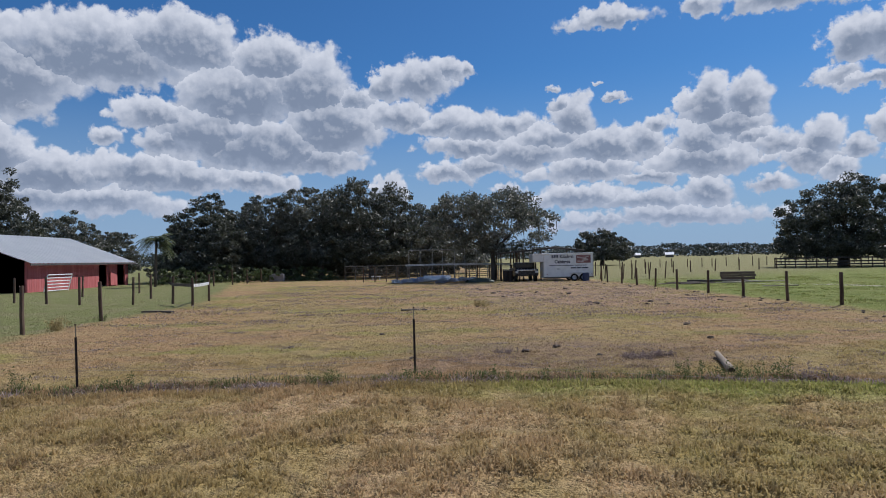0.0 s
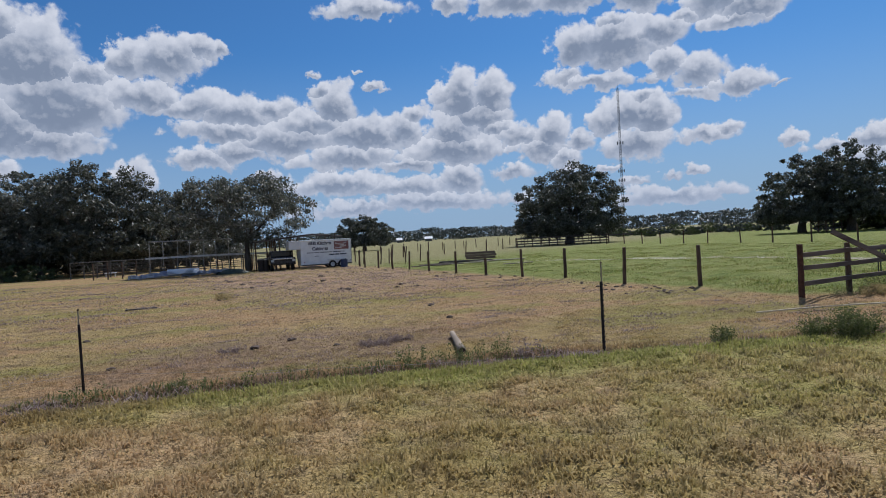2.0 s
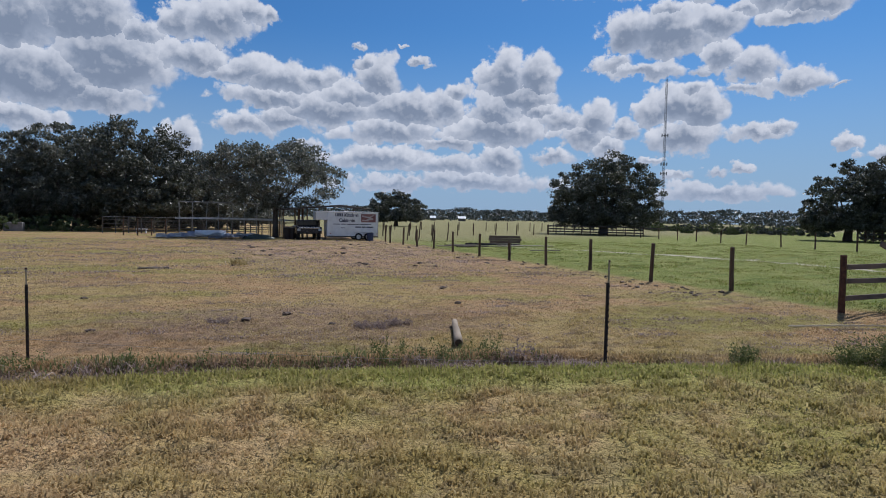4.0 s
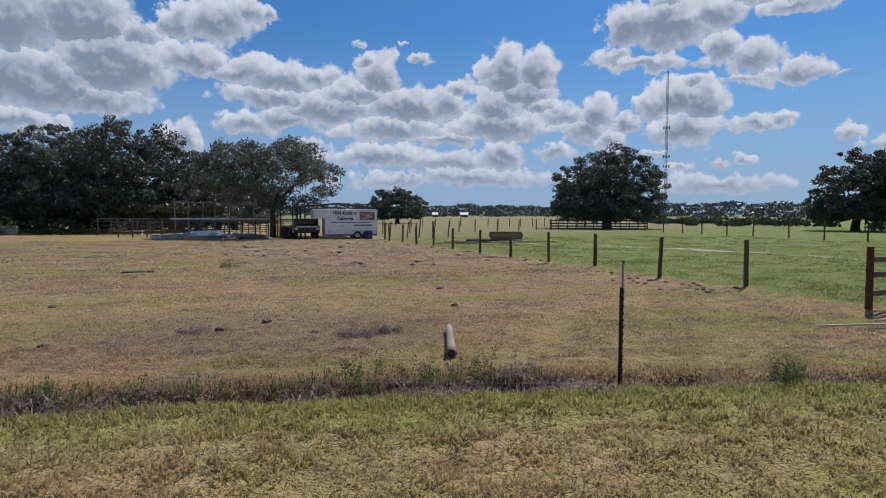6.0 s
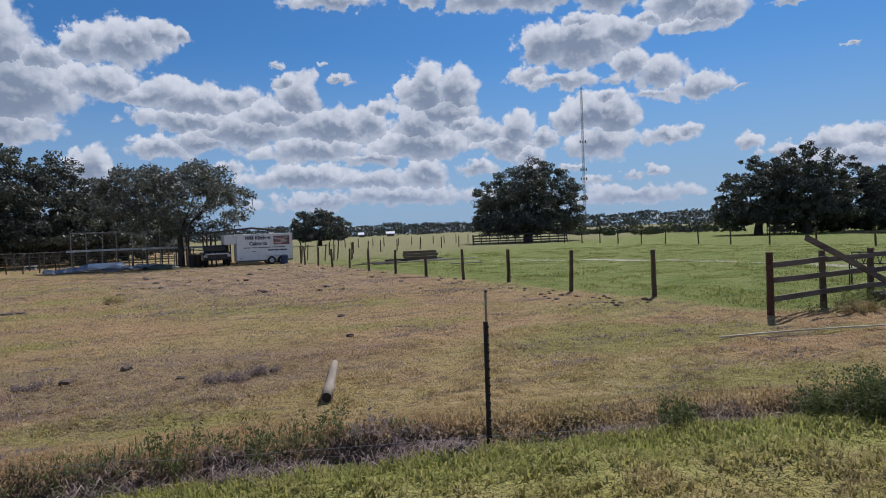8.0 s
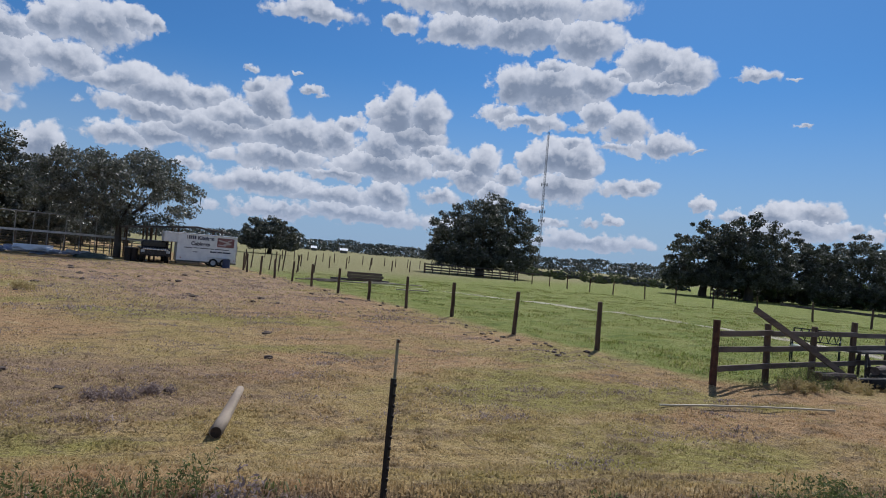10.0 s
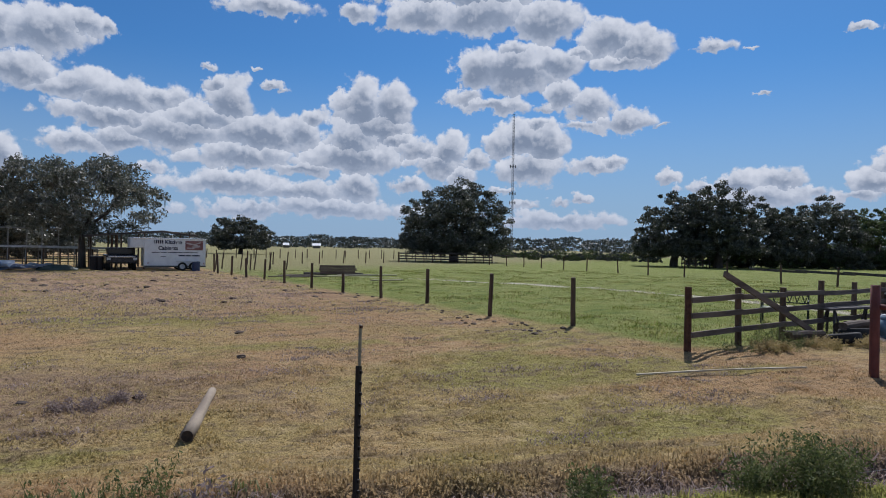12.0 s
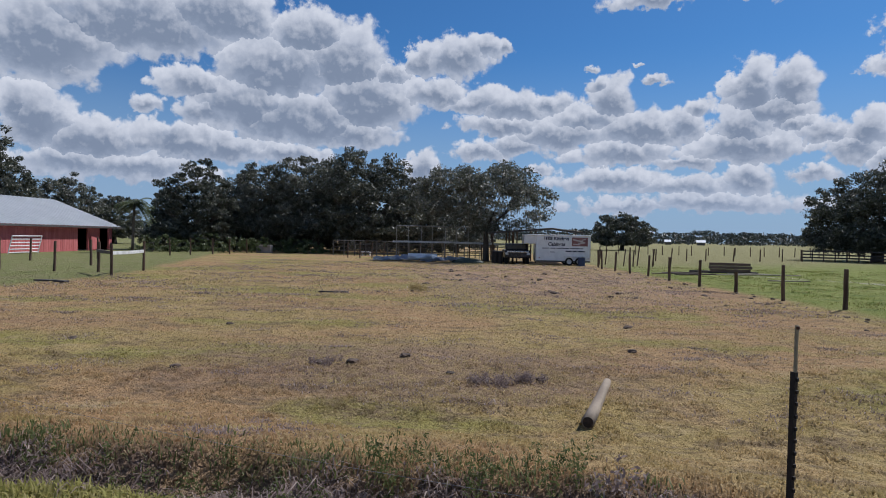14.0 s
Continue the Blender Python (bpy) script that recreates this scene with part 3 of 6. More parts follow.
def ground_z(x, y):
    x, y = np.asarray(x, float), np.asarray(y, float)
    s = y - edge_y(x) + 0.10 * lumps(x, y, 0.8, 4.0)
    side = 1 - smooth(x, 11.0, 16.0)
    z = (0.57 - 0.10 * smooth(s, -0.3, 0.7)) * (1 - smooth(s, 0.7, 3.4))
    z = z * np.where(s > -0.5, 0.25 + 0.75 * side, 1.0)
    deep = 0.25 * (1 - 0.45 * smooth(x, 3.5, 6.0)) + 0.10 * (1 - smooth(x, -4.6, -3.2))
    z -= deep * smooth(s, -0.02, 0.16) * (1 - smooth(s, 0.42, 0.80)) * side
    near = 1 - smooth(np.hypot(x - 3, y - 8), 30, 60)
    z += 0.018 * lumps(x, y, 0.5, 2.0) * near + 0.02 * lumps(x, y, 2.0, 6.0) * near
    rough = np.clip(1.2 - np.hypot((x - 6.5) / 6.5, (y - 36) / 14), 0, 1)
    z += 0.05 * rough * np.abs(lumps(x, y * 0.6, 0.5, 2.5)) * (x > -2)
    z += 0.10 * np.exp(-((x - 6.5) / 4.0) ** 2 - ((y - 44.5) / 3.0) ** 2)
    return z


def gz(x, y):
    return float(ground_z(np.array([x]), np.array([y]))[0])


def spaced(lo, hi, step, grow, far):
    out, d, v = list(np.arange(lo, hi, step)), step, hi
    up = []
    while v < far:
        up.append(v)
        d *= grow
        v += d
    d, v = step, lo
    down = []
    while v > -far:
        d *= grow
        v -= d
        down.append(v)
    return np.array(down[::-1] + out + up)


gxs, gys = spaced(-9.0, 16.0, 0.14, 1.06, 3500.0), spaced(0.0, 17.0, 0.12, 1.05, 3500.0)
GX, GY = np.meshgrid(gxs, gys)
gv = np.stack([GX.ravel(), GY.ravel(), ground_z(GX.ravel(), GY.ravel())], -1)
gi = np.arange(len(gxs) * len(gys)).reshape(len(gys), len(gxs))
gf = np.stack([gi[:-1, :-1].ravel(), gi[:-1, 1:].ravel(), gi[1:, 1:].ravel(), gi[1:, :-1].ravel()], -1)
me = fast_mesh("ground", gv, gf, GROUND, 4)
me.polygons.foreach_set("use_smooth", [True] * len(me.polygons))
tagged(new("ground", me), "mown dry field, lawn and green pasture under an open sky", "ground", kind="structure")


# ---- grass ----
def sward(name, rng, x, y, tall, wide, mat, label, blades=3, lean=0.6, spread=0.05):
    """Tufts of bent blades, each of two triangles, at the places x, y."""
    n = len(x) * blades
    bx, by = np.repeat(x, blades) + rng.normal(0, spread, n), np.repeat(y, blades) + rng.normal(0, spread, n)
    bz = ground_z(bx, by)
    h = np.repeat(tall, blades) * rng.uniform(0.5, 1.15, n)
    a = rng.uniform(0, math.tau, n)
    l = np.abs(rng.normal(lean, 0.35, n))
    w = wide * rng.uniform(0.6, 1.4, n)
    ux, uy = np.cos(a), np.sin(a)
    root = np.stack([bx, by, bz - 0.005], -1)
    side = np.stack([-uy * w, ux * w, 0 * w], -1)
    out = np.stack([ux, uy, 0 * ux], -1)
    midp = root + out * (h * l * 0.35)[:, None] + np.stack([0 * h, 0 * h, h * 0.62], -1)
    tip = root + out * (h * l)[:, None] + np.stack([0 * h, 0 * h, h * np.clip(1.1 - 0.5 * l, 0.25, 1)], -1)
    verts = np.stack([root - side, root + side, midp + side * 0.7, midp - side * 0.7, tip], 1).reshape(-1, 3)
    b = np.arange(n)[:, None] * 5
    tris = np.concatenate([b + [[0, 1, 2]], b + [[0, 2, 3]], b + [[3, 2, 4]]], 1).reshape(-1, 3)
    ob = new(name, fast_mesh(name, verts, tris, mat))
    return tagged(ob, label, "grass", kind="stuff")


def scatter(rng, n, x0, x1, y0, y1, near=None):
    """Places thinning out with distance from the walk."""
    x, y = rng.uniform(x0, x1, n * 3), rng.uniform(y0, y1, n * 3)
    d = np.hypot(x - 2.0, y - 1.5)
    keep = rng.uniform(0, 1, n * 3) < np.clip((5.0 / np.maximum(d, 0.1)) ** 1.4, 0, 1)
    return x[keep][:n], y[keep][:n]


rng = np.random.default_rng(11)
x, y = scatter(rng, 70000, -8.0, 15.0, 2.2, 13.0)
s = y - edge_y(x)
lawn_side = s < 0.05
patch = lumps(x, y, 0.5, 3.0)
knots = np.sin(x * 21 + 3 * np.sin(y * 7)) * np.sin(y * 24 + 3 * np.sin(x * 9)) + 0.6 * np.sin(x * 8.3 + y * 5.1) * np.sin(y * 9.7 - x * 4.4)
thick = knots > rng.normal(-0.15, 0.25, len(x))
lawn = lawn_side & thick
sward("lawn_grass", rng, x[lawn], y[lawn], 0.050 + 0.018 * patch[lawn].clip(-1, 1), 0.0052, BLADE, "short half-dry lawn grass beside the ditch", 6, 0.9, 0.03)
fld = (s > 0.7) & thick
sward("field_grass", rng, x[fld], y[fld], 0.038 + 0.016 * patch[fld].clip(-1, 1), 0.006, BLADE, "mown dry field grass beyond the ditch", 6, 1.3, 0.04)
x, y = scatter(rng, 60000, -16.0, 30.0, 12.5, 48.0)
keep = ~((x > 18.5) & (y < 12.0))
sward("far_field_grass", rng, x[keep], y[keep], 0.042 * np.ones(keep.sum()), 0.010, BLADE, "dry and green tufts across the field", 3, 0.9, 0.09)
# longer fresh grass along the lip of the ditch
x = rng.uniform(-6.5, 11.5, 9000)
y = edge_y(x) + rng.normal(-0.12, 0.14, 9000)
sward("ditch_edge_grass", rng, x, y, 0.065 + 0.025 * rng.uniform(-1, 1, 9000), 0.005, BLADE, "longer green grass along the ditch edge", 3, 0.6)
x = rng.uniform(-6.5, 12.5, 9000)
y = edge_y(x) + rng.normal(0.85, 0.22, 9000)
sward("bank_grass", rng, x, y, 0.045 + 0.02 * rng.uniform(-1, 1, 9000), 0.005, BLADE, "rank grass on the far bank of the ditch", 3, 0.6)
x = rng.uniform(-6.5, 4.6, 15000)
x = x + 0.25 * np.sin(x * 5.0)
heap = 0.5 + 0.5 * np.sin(x * 2.3 + 1.0) * np.sin(x * 5.9)
y = edge_y(x) + rng.normal(0.32, 0.13, 15000) + 0.05 * np.sin(x * 3.1)
sward("dead_ditch_stems", rng, x, y, 0.07 + 0.06 * heap + 0.03 * rng.uniform(-1, 1, 15000), 0.0045, DEAD, "dead purple-brown weeds lying in the ditch", 5, 1.5, 0.06)
x = rng.uniform(4.6, 8.6, 2500)
y = edge_y(x) + rng.normal(0.36, 0.12, 2500)
sward("dead_ditch_stems", rng, x, y, 0.08 + 0.04 * rng.uniform(-1, 1, 2500), 0.0045, DEAD, "dead purple-brown weeds lying in the ditch", 4, 1.4, 0.05)

x = rng.uniform(-6.5, 4.4, 1000)
y = edge_y(x) + rng.normal(0.85, 0.24, 1000)
lush_bank = 0.5 + 0.5 * np.sin(x * 1.7 + 0.6) * np.sin(x * 4.3)
sward("bank_weeds", rng, x, y, 0.05 + 0.05 * lush_bank + 0.03 * rng.uniform(-1, 1, 1000), 0.005, WEED, "low green weeds on the far bank of the ditch", 4, 0.7, 0.06)

# matted dead patches and pale straw lying in the field
def clusters(rng, n, per, x0, x1, y0, y1, wide):
    cx, cy = rng.uniform(x0, x1, n), rng.uniform(y0, y1, n) 
    size = wide * rng.uniform(0.3, 1.4, n)
    k = rng.integers(0, n, n * per)
    x, y = cx[k] + rng.normal(0, 1, n * per) * size[k] * 1.6, cy[k] + rng.normal(0, 1, n * per) * size[k] * 0.7
    ok = (y > edge_y(x) + 1.0) & (x < 13.2)
    return x[ok], y[ok]


x, y = clusters(rng, 150, 42, -9, 13, 8.0, 22.0, 0.22)
sward("matted_dead_grass", rng, x, y, 0.05 * np.ones(len(x)), 0.006, DEAD, "matted dead brown growth in the mown field", 3, 1.3, 0.05)
x, y = clusters(rng, 260, 40, -9, 13, 8.0, 24.0, 0.26)
sward("loose_straw", rng, x, y, 0.045 * np.ones(len(x)), 0.005, STRAW, "pale loose straw left in the mown field", 3, 1.5, 0.06)
x, y = clusters(rng, 420, 26, -11, 12.6, 20.0, 49.0, 0.4)
sward("far_matted_grass", rng, x, y, 0.075 * np.ones(len(x)), 0.014, DEAD, "dark matted growth across the far field", 2, 1.2, 0.1)
x, y = clusters(rng, 520, 26, -11, 12.6, 20.0, 49.0, 0.45)
sward("far_loose_straw", rng, x, y, 0.07 * np.ones(len(x)), 0.014, STRAW, "pale straw lying across the far field", 2, 1.4, 0.1)
x = rng.uniform(-8, 14, 9000)
y = rng.uniform(1.5, 6.8, 9000)
ok = y < edge_y(x) - 0.05
sward("lawn_straw", rng, x[ok], y[ok], 0.036 * np.ones(ok.sum()), 0.0045, STRAW, "dry straw blades across the lawn", 3, 1.4, 0.07)

cx, cy = rng.uniform(14.6, 44, 700), 11.9 + 38 * rng.uniform(0, 1, 700) ** 1.5
k = rng.integers(0, 700, 15000)
x, y = cx[k] + rng.normal(0, 0.35, 15000), cy[k] + rng.normal(0, 0.25, 15000)
ok = (x > 14.3) & (y > 11.9)
sward("pasture_tufts", rng, x[ok], y[ok], 0.09 * np.ones(ok.sum()), 0.012, BLADE, "greener tufts in the grazed pasture", 3, 0.8, 0.08)


# ---- weeds ----
def weed(name, rng, at, tall, wide, stems, mat, label, leaf=0.035):
    """A bushy weed: thin stems with small leaves."""
    x0, y0 = at
    z0 = gz(x0, y0)
    vs, fs = [], []

    def quad(c, u, v):
        k = len(vs)
        vs.extend([c - u, c + v * 0.5, c + u, c - v * 0.5])
        fs.append((k, k + 1, k + 2, k + 3))

    for _ in range(stems):
        a, r = rng.uniform(0, math.tau), wide * 0.4 * math.sqrt(rng.uniform(0, 1))
        foot = np.array([x0 + r * math.cos(a), y0 + r * math.sin(a), 0.0])
        foot[2] = gz(foot[0], foot[1]) - 0.01
        h = tall * rng.uniform(0.45, 1.0)
        bend = rng.normal(0, 0.28, 2) + 0.35 * np.array([math.cos(a), math.sin(a)]) * r / wide
        top = foot + np.array([bend[0] * h, bend[1] * h, h])
        t = np.array([0.0025, 0.0, 0.0])
        k = len(vs)
        vs.extend([foot - t, foot + t, top + t * 0.5, top - t * 0.5])
        fs.append((k, k + 1, k + 2, k + 3))
        for _ in range(int(26 + 70 * h)):
            f = rng.uniform(0.12, 1.0) ** 0.8
            c = foot + (top - foot) * f + rng.normal(0, 0.03 + 0.03 * h, 3) * (1.1 - 0.5 * f)
            u, v = rng.normal(0, 1, 3), rng.normal(0, 1, 3)
            u, v = u / np.linalg.norm(u) * leaf * rng.uniform(0.6, 1.5), v / np.linalg.norm(v) * leaf
            quad(c, u, v)
    ob = new(name, fast_mesh(name, np.array(vs) - np.array([x0, y0, z0]), fs, mat, 4))
    ob.location = (x0, y0, z0)
    return tagged(ob, label, "weed", kind="stuff")


wr = np.random.default_rng(23)
GREEN_WEED = "leafy green weed growing beside the ditch"
def plant(x, y, tall, wide, stems, mat):
    if y < 8.5:
        tall, stems = tall * (0.95 if x > 5.5 else 0.66), int(stems * (1.7 if x > 5.5 else 0.6))
    if mat is DEAD:
        weed("dead_weed", wr, (x, y), tall, wide, stems, mat, "dead brown weed collapsed on the ground", 0.017)
    elif mat is STRAW:
        weed("dry_grass_clump", wr, (x, y), tall, wide, stems * 2, mat, "clump of tall dry straw-coloured grass", 0.02)
    else:
        weed("weed", wr, (x, y), tall, wide, stems, mat, GREEN_WEED, 0.0135)


plant(5.80, 6.14, 0.25, 0.24, 16, WEED)
plant(6.72, 5.80, 0.30, 0.36, 28, WEED)
plant(6.98, 5.66, 0.37, 0.42, 38, WEED)
plant(7.22, 5.66, 0.30, 0.34, 24, WEED)
plant(7.95, 5.42, 0.24, 0.34, 20, WEED)
plant(8.25, 5.30, 0.32, 0.42, 32, WEED)
plant(8.60, 5.22, 0.30, 0.40, 26, WEED)
plant(9.00, 5.24, 0.40, 0.44, 32, WEED)
plant(4.95, 6.62, 0.26, 0.6, 26, WEED)
plant(5.35, 6.55, 0.22, 0.5, 20, WEED)
plant(4.45, 6.75, 0.22, 0.4, 14, WEED)
plant(3.75, 7.35, 0.34, 0.45, 22, WEED)
plant(3.25, 7.25, 0.38, 0.5, 26, WEED)
plant(2.80, 7.45, 0.36, 0.5, 22, WEED)
plant(2.35, 7.30, 0.28, 0.5, 18, WEED)
plant(1.75, 7.45, 0.34, 0.6, 28, WEED)
plant(1.20, 7.35, 0.26, 0.5, 18, WEED)
plant(0.65, 7.60, 0.28, 0.5, 16, WEED)
plant(-0.3, 7.75, 0.26, 0.5, 16, WEED)
plant(-1.4, 7.70, 0.28, 0.6, 20, WEED)
plant(-2.6, 7.50, 0.28, 0.6, 20, WEED)
plant(-3.8, 7.40, 0.30, 0.6, 20, WEED)
plant(-4.7, 7.20, 0.42, 0.9, 34, WEED)
plant(4.1, 7.05, 0.30, 0.5, 20, DEAD)
plant(3.5, 7.0, 0.24, 0.5, 22, DEAD)
plant(2.6, 7.05, 0.24, 0.6, 24, DEAD)
plant(1.4, 7.1, 0.22, 0.6, 20, DEAD)
plant(3.0, 6.95, 0.26, 0.5, 20, DEAD)
plant(3.55, 11.85, 0.11, 0.7, 40, DEAD)
plant(4.05, 12.0, 0.12, 0.5, 22, DEAD)
plant(1.2, 12.8, 0.10, 0.6, 20, DEAD)
plant(15.2, 11.2, 0.55, 0.9, 26, WEED)
plant(16.2, 11.3, 0.40, 0.9, 18, WEED)
plant(15.0, 11.0, 0.20, 0.9, 30, STRAW)
plant(16.6, 10.9, 0.19, 0.9, 30, STRAW)
plant(17.6, 10.7, 0.17, 0.9, 30, STRAW)
plant(14.4, 11.3, 0.22, 0.7, 16, WEED)
plant(17.1, 11.2, 0.22, 0.8, 26, STRAW)
plant(18.0, 11.0, 0.19, 0.8, 24, STRAW)
plant(15.6, 10.9, 0.34, 0.6, 18, WEED)
plant(-11.4, 18.9, 0.45, 0.5, 16, STRAW)
plant(-11.9, 22.2, 0.25, 0.6, 16, WEED)
plant(1.5, 25.3, 0.25, 0.7, 16, STRAW)


# ---- trees ----
def leaves(rng, centres, radii, per, size):
    """Leaf cards in loose clumps. centres, radii: one row a clump."""
    n = len(centres) * per
    c = np.repeat(centres, per, 0)
    r = np.repeat(radii, per, 0)
    d = rng.normal(0, 1, (n, 3))
    d /= np.linalg.norm(d, axis=1)[:, None]
    p = c + d * r * (rng.uniform(0.15, 1.0, n) ** 0.5)[:, None]
    u, v = rng.normal(0, 1, (n, 3)), rng.normal(0, 1, (n, 3))
    u /= np.linalg.norm(u, axis=1)[:, None]
    v -= u * (u * v).sum(1)[:, None]
    v /= np.linalg.norm(v, axis=1)[:, None]
    k = (size * rng.uniform(0.55, 1.35, n))[:, None]
    verts = np.stack([p - u * k, p - v * k * 0.45, p + u * k, p + v * k * 0.45], 1).reshape(-1, 3)
    return verts, np.arange(n * 4).reshape(-1, 4)


def tree(name, seed, at, tall, wide, label, mat=OAK, bare=0.18, clumps=170, per=64, leaf=0.17, lobes=9, trunk=0.35, flat=0.8, group="", moss=0, open_=0.0):
    """A spreading tree: trunk, limbs to each lobe, and a ragged crown of leaf clumps."""
    rng, rnd = np.random.default_rng(seed), random.Random(seed)
    root = thing(name, (*at, gz(*at)), label, "tree", group)
    low = tall * bare
    half = (tall - low) / 2
    mid_z = low + half * (0.86 if open_ else 0.50)
    bias = Vector((rnd.uniform(0, 90), rnd.uniform(0, 90), rnd.uniform(0, 90)))

    def skin(d):
        """How far the uneven outline reaches along d."""
        k = 1 + 0.26 * noise.noise(d * 1.6 + bias) + 0.16 * noise.noise(d * 3.7 + bias)
        up = (tall - mid_z) if d.z > 0 else (mid_z - low)
        if d.z < 0 and not open_:
            k *= max(0.45, math.sqrt(1 - d.z * d.z)) ** -0.6
        return Vector((d.x * wide / 2 * k, d.y * wide / 2 * k, d.z * up * (k if d.z > 0 else 0.95)))

    fork = Vector((0, 0, low * 0.9 + 0.25 * half))
    bm = bmesh.new()
    tube(bm, (0, 0, -0.15), fork, trunk * 1.25, trunk * 0.8, 10, 0.12, rnd)
    part("trunk", bm, BARK, root, smooth=True)
    for i in range(lobes):
        a = i * 2.399 + rnd.uniform(-0.4, 0.4)
        d = Vector((math.cos(a), math.sin(a), rnd.uniform(-0.1, 1.3))).normalized()
        end = Vector((0, 0, mid_z)) + skin(d) * 0.8
        elbow = fork.lerp(end, 0.5) + Vector((0, 0, -0.10 * half))
        bm = bmesh.new()
        tube(bm, fork - Vector((0, 0, 0.2)), elbow, trunk * 0.48, trunk * 0.26, 6, 0.15, rnd)
        tube(bm, elbow, end, trunk * 0.26, trunk * 0.07, 5, 0.15, rnd)
        for _ in range(3):
            twig = end + Vector((rnd.uniform(-1, 1), rnd.uniform(-1, 1), rnd.uniform(-0.5, 0.9))) * half * 0.3
            tube(bm, elbow.lerp(end, rnd.uniform(0.3, 0.9)), twig, trunk * 0.10, trunk * 0.03, 4, 0, rnd)
        part("limb", bm, BARK, root, smooth=True)
    cs, rs = [], []
    clumps, per, leaf = int(clumps * 1.6), int(per * 1.35), leaf * 0.78
    while len(cs) < clumps:
        d = Vector((rnd.gauss(0, 1), rnd.gauss(0, 1), rnd.gauss(0.15, 1))).normalized()
        # open trees have gaps between their branches
        if open_ and noise.noise(d * 2.6 + bias * 2) < open_ - 0.5:
            continue
        reach = 1 - 0.55 * rnd.random() ** 1.6
        c = Vector((0, 0, mid_z)) + skin(d) * reach
        c.z = max(c.z, low + min(0.3, 0.05 * tall) + rnd.uniform(0, 0.12) * half)
        cs.append(c)
        k = rnd.uniform(0.4, 1.0) * wide * 0.064
        rs.append((k * 1.25, k * 1.25, k * 0.8))
    vs, fs = leaves(rng, np.array(cs), np.array(rs), per, leaf)
    crown = new("crown", fast_mesh("crown", vs, fs, mat, 4))
    crown.parent = root
    if moss:
        mv = []
        for _ in range(moss):
            c = cs[rnd.randrange(len(cs))]
            l, w = rnd.uniform(0.25, 0.75), rnd.uniform(0.02, 0.05)
            a = rnd.uniform(0, math.pi)
            o = Vector((rnd.uniform(-0.5, 0.5), rnd.uniform(-0.5, 0.5), -0.2))
            p, u = c + o, Vector((math.cos(a), math.sin(a), 0)) * w
            mv += [p - u, p + u, p + u * 0.3 + Vector((0, 0, -l)), p - u * 0.3 + Vector((0, 0, -l))]
        ob = new("hanging_moss", fast_mesh("hanging_moss", np.array([tuple(v) for v in mv]), np.arange(len(mv)).reshape(-1, 4), OAK_GREY, 4))
        ob.parent = root
        tagged(ob, "grey hanging moss", kind="stuff")
    return root


def polar(az, d, x0=3.3, y0=3.7):
    return x0 + d * math.sin(radians(az)), y0 + d * math.cos(radians(az))


ROW = "oaks behind the corral"
BIG_OAK = "dense dark-green live oak in a row behind the field"
tree("oak_tree", 1, polar(-23.8, 72), 8.2, 9.2, BIG_OAK, OAK, 0.10, 324, 70, 0.19, group=ROW)
tree("oak_tree", 2, polar(-18.3, 76), 9.4, 10.0, BIG_OAK, OAK_GREY, 0.10, 310, 70, 0.19, group=ROW)
tree("oak_tree", 3, polar(-13.8, 74), 10.6, 10.5, BIG_OAK, OAK_GREY, 0.10, 324, 70, 0.19, group=ROW)
tree("oak_tree", 4, polar(-9.4, 69), 10.9, 12.0, BIG_OAK, OAK, 0.10, 364, 70, 0.19, lobes=11, group=ROW)
tree("oak_tree", 5, polar(-4.6, 71), 8.0, 8.5, BIG_OAK, OAK_GREY, 0.10, 256, 70, 0.18, group=ROW)
tree("oak_tree", 6, polar(-21.0, 84), 8.0, 10.0, BIG_OAK, OAK, 0.05, 243, 60, 0.2, group=ROW)
tree("oak_tree", 7, polar(-16.0, 86), 8.0, 10.0, BIG_OAK, OAK, 0.05, 243, 60, 0.2, group=ROW)
tree("oak_tree", 8, polar(-11.5, 84), 8.5, 10.0, BIG_OAK, OAK, 0.05, 243, 60, 0.2, group=ROW)
tree("oak_tree", 9, polar(-6.5, 82), 7.5, 9.0, BIG_OAK, OAK, 0.05, 229, 60, 0.2, group=ROW)
tree("oak_tree", 10, polar(-1.5, 80), 6.6, 9.0, BIG_OAK, OAK_GREY, 0.05, 202, 60, 0.2, group=ROW)
tree("mossy_oak", 21, (4.3, 55.0), 7.9, 10.5, "open live oak hung with grey moss beside the shed", OAK_GREY, 0.27, 210, 64, 0.15, lobes=10, trunk=0.22, moss=300, open_=0.5)
tree("field_oak", 31, polar(31.4, 89), 11.0, 14.2, "large round oak standing alone in the green pasture", OAK, 0.06, 405, 80, 0.22, lobes=13, trunk=0.55)
tree("small_oak", 41, polar(12.9, 130), 6.9, 12.0, "low round oak far behind the trailer", OAK, 0.12, 202, 60, 0.28, lobes=9, trunk=0.4, flat=0.7)
EAST = "oaks along the far side of the pasture"
EAST_L = "dark spreading oak at the far side of the pasture"
tree("pasture_oak", 51, polar(50.2, 90), 9.0, 10.5, EAST_L, OAK, 0.11, 256, 70, 0.22, trunk=0.45, group=EAST)
tree("pasture_oak", 52, polar(53.6, 89), 10.1, 10.5, EAST_L, OAK, 0.11, 283, 70, 0.22, trunk=0.5, group=EAST)
tree("pasture_oak", 53, polar(57.6, 98), 9.0, 10.0, EAST_L, OAK, 0.06, 256, 64, 0.23, group=EAST)
tree("pasture_oak", 54, polar(61.0, 106), 9.6, 11.0, EAST_L, OAK, 0.05, 256, 64, 0.24, group=EAST)
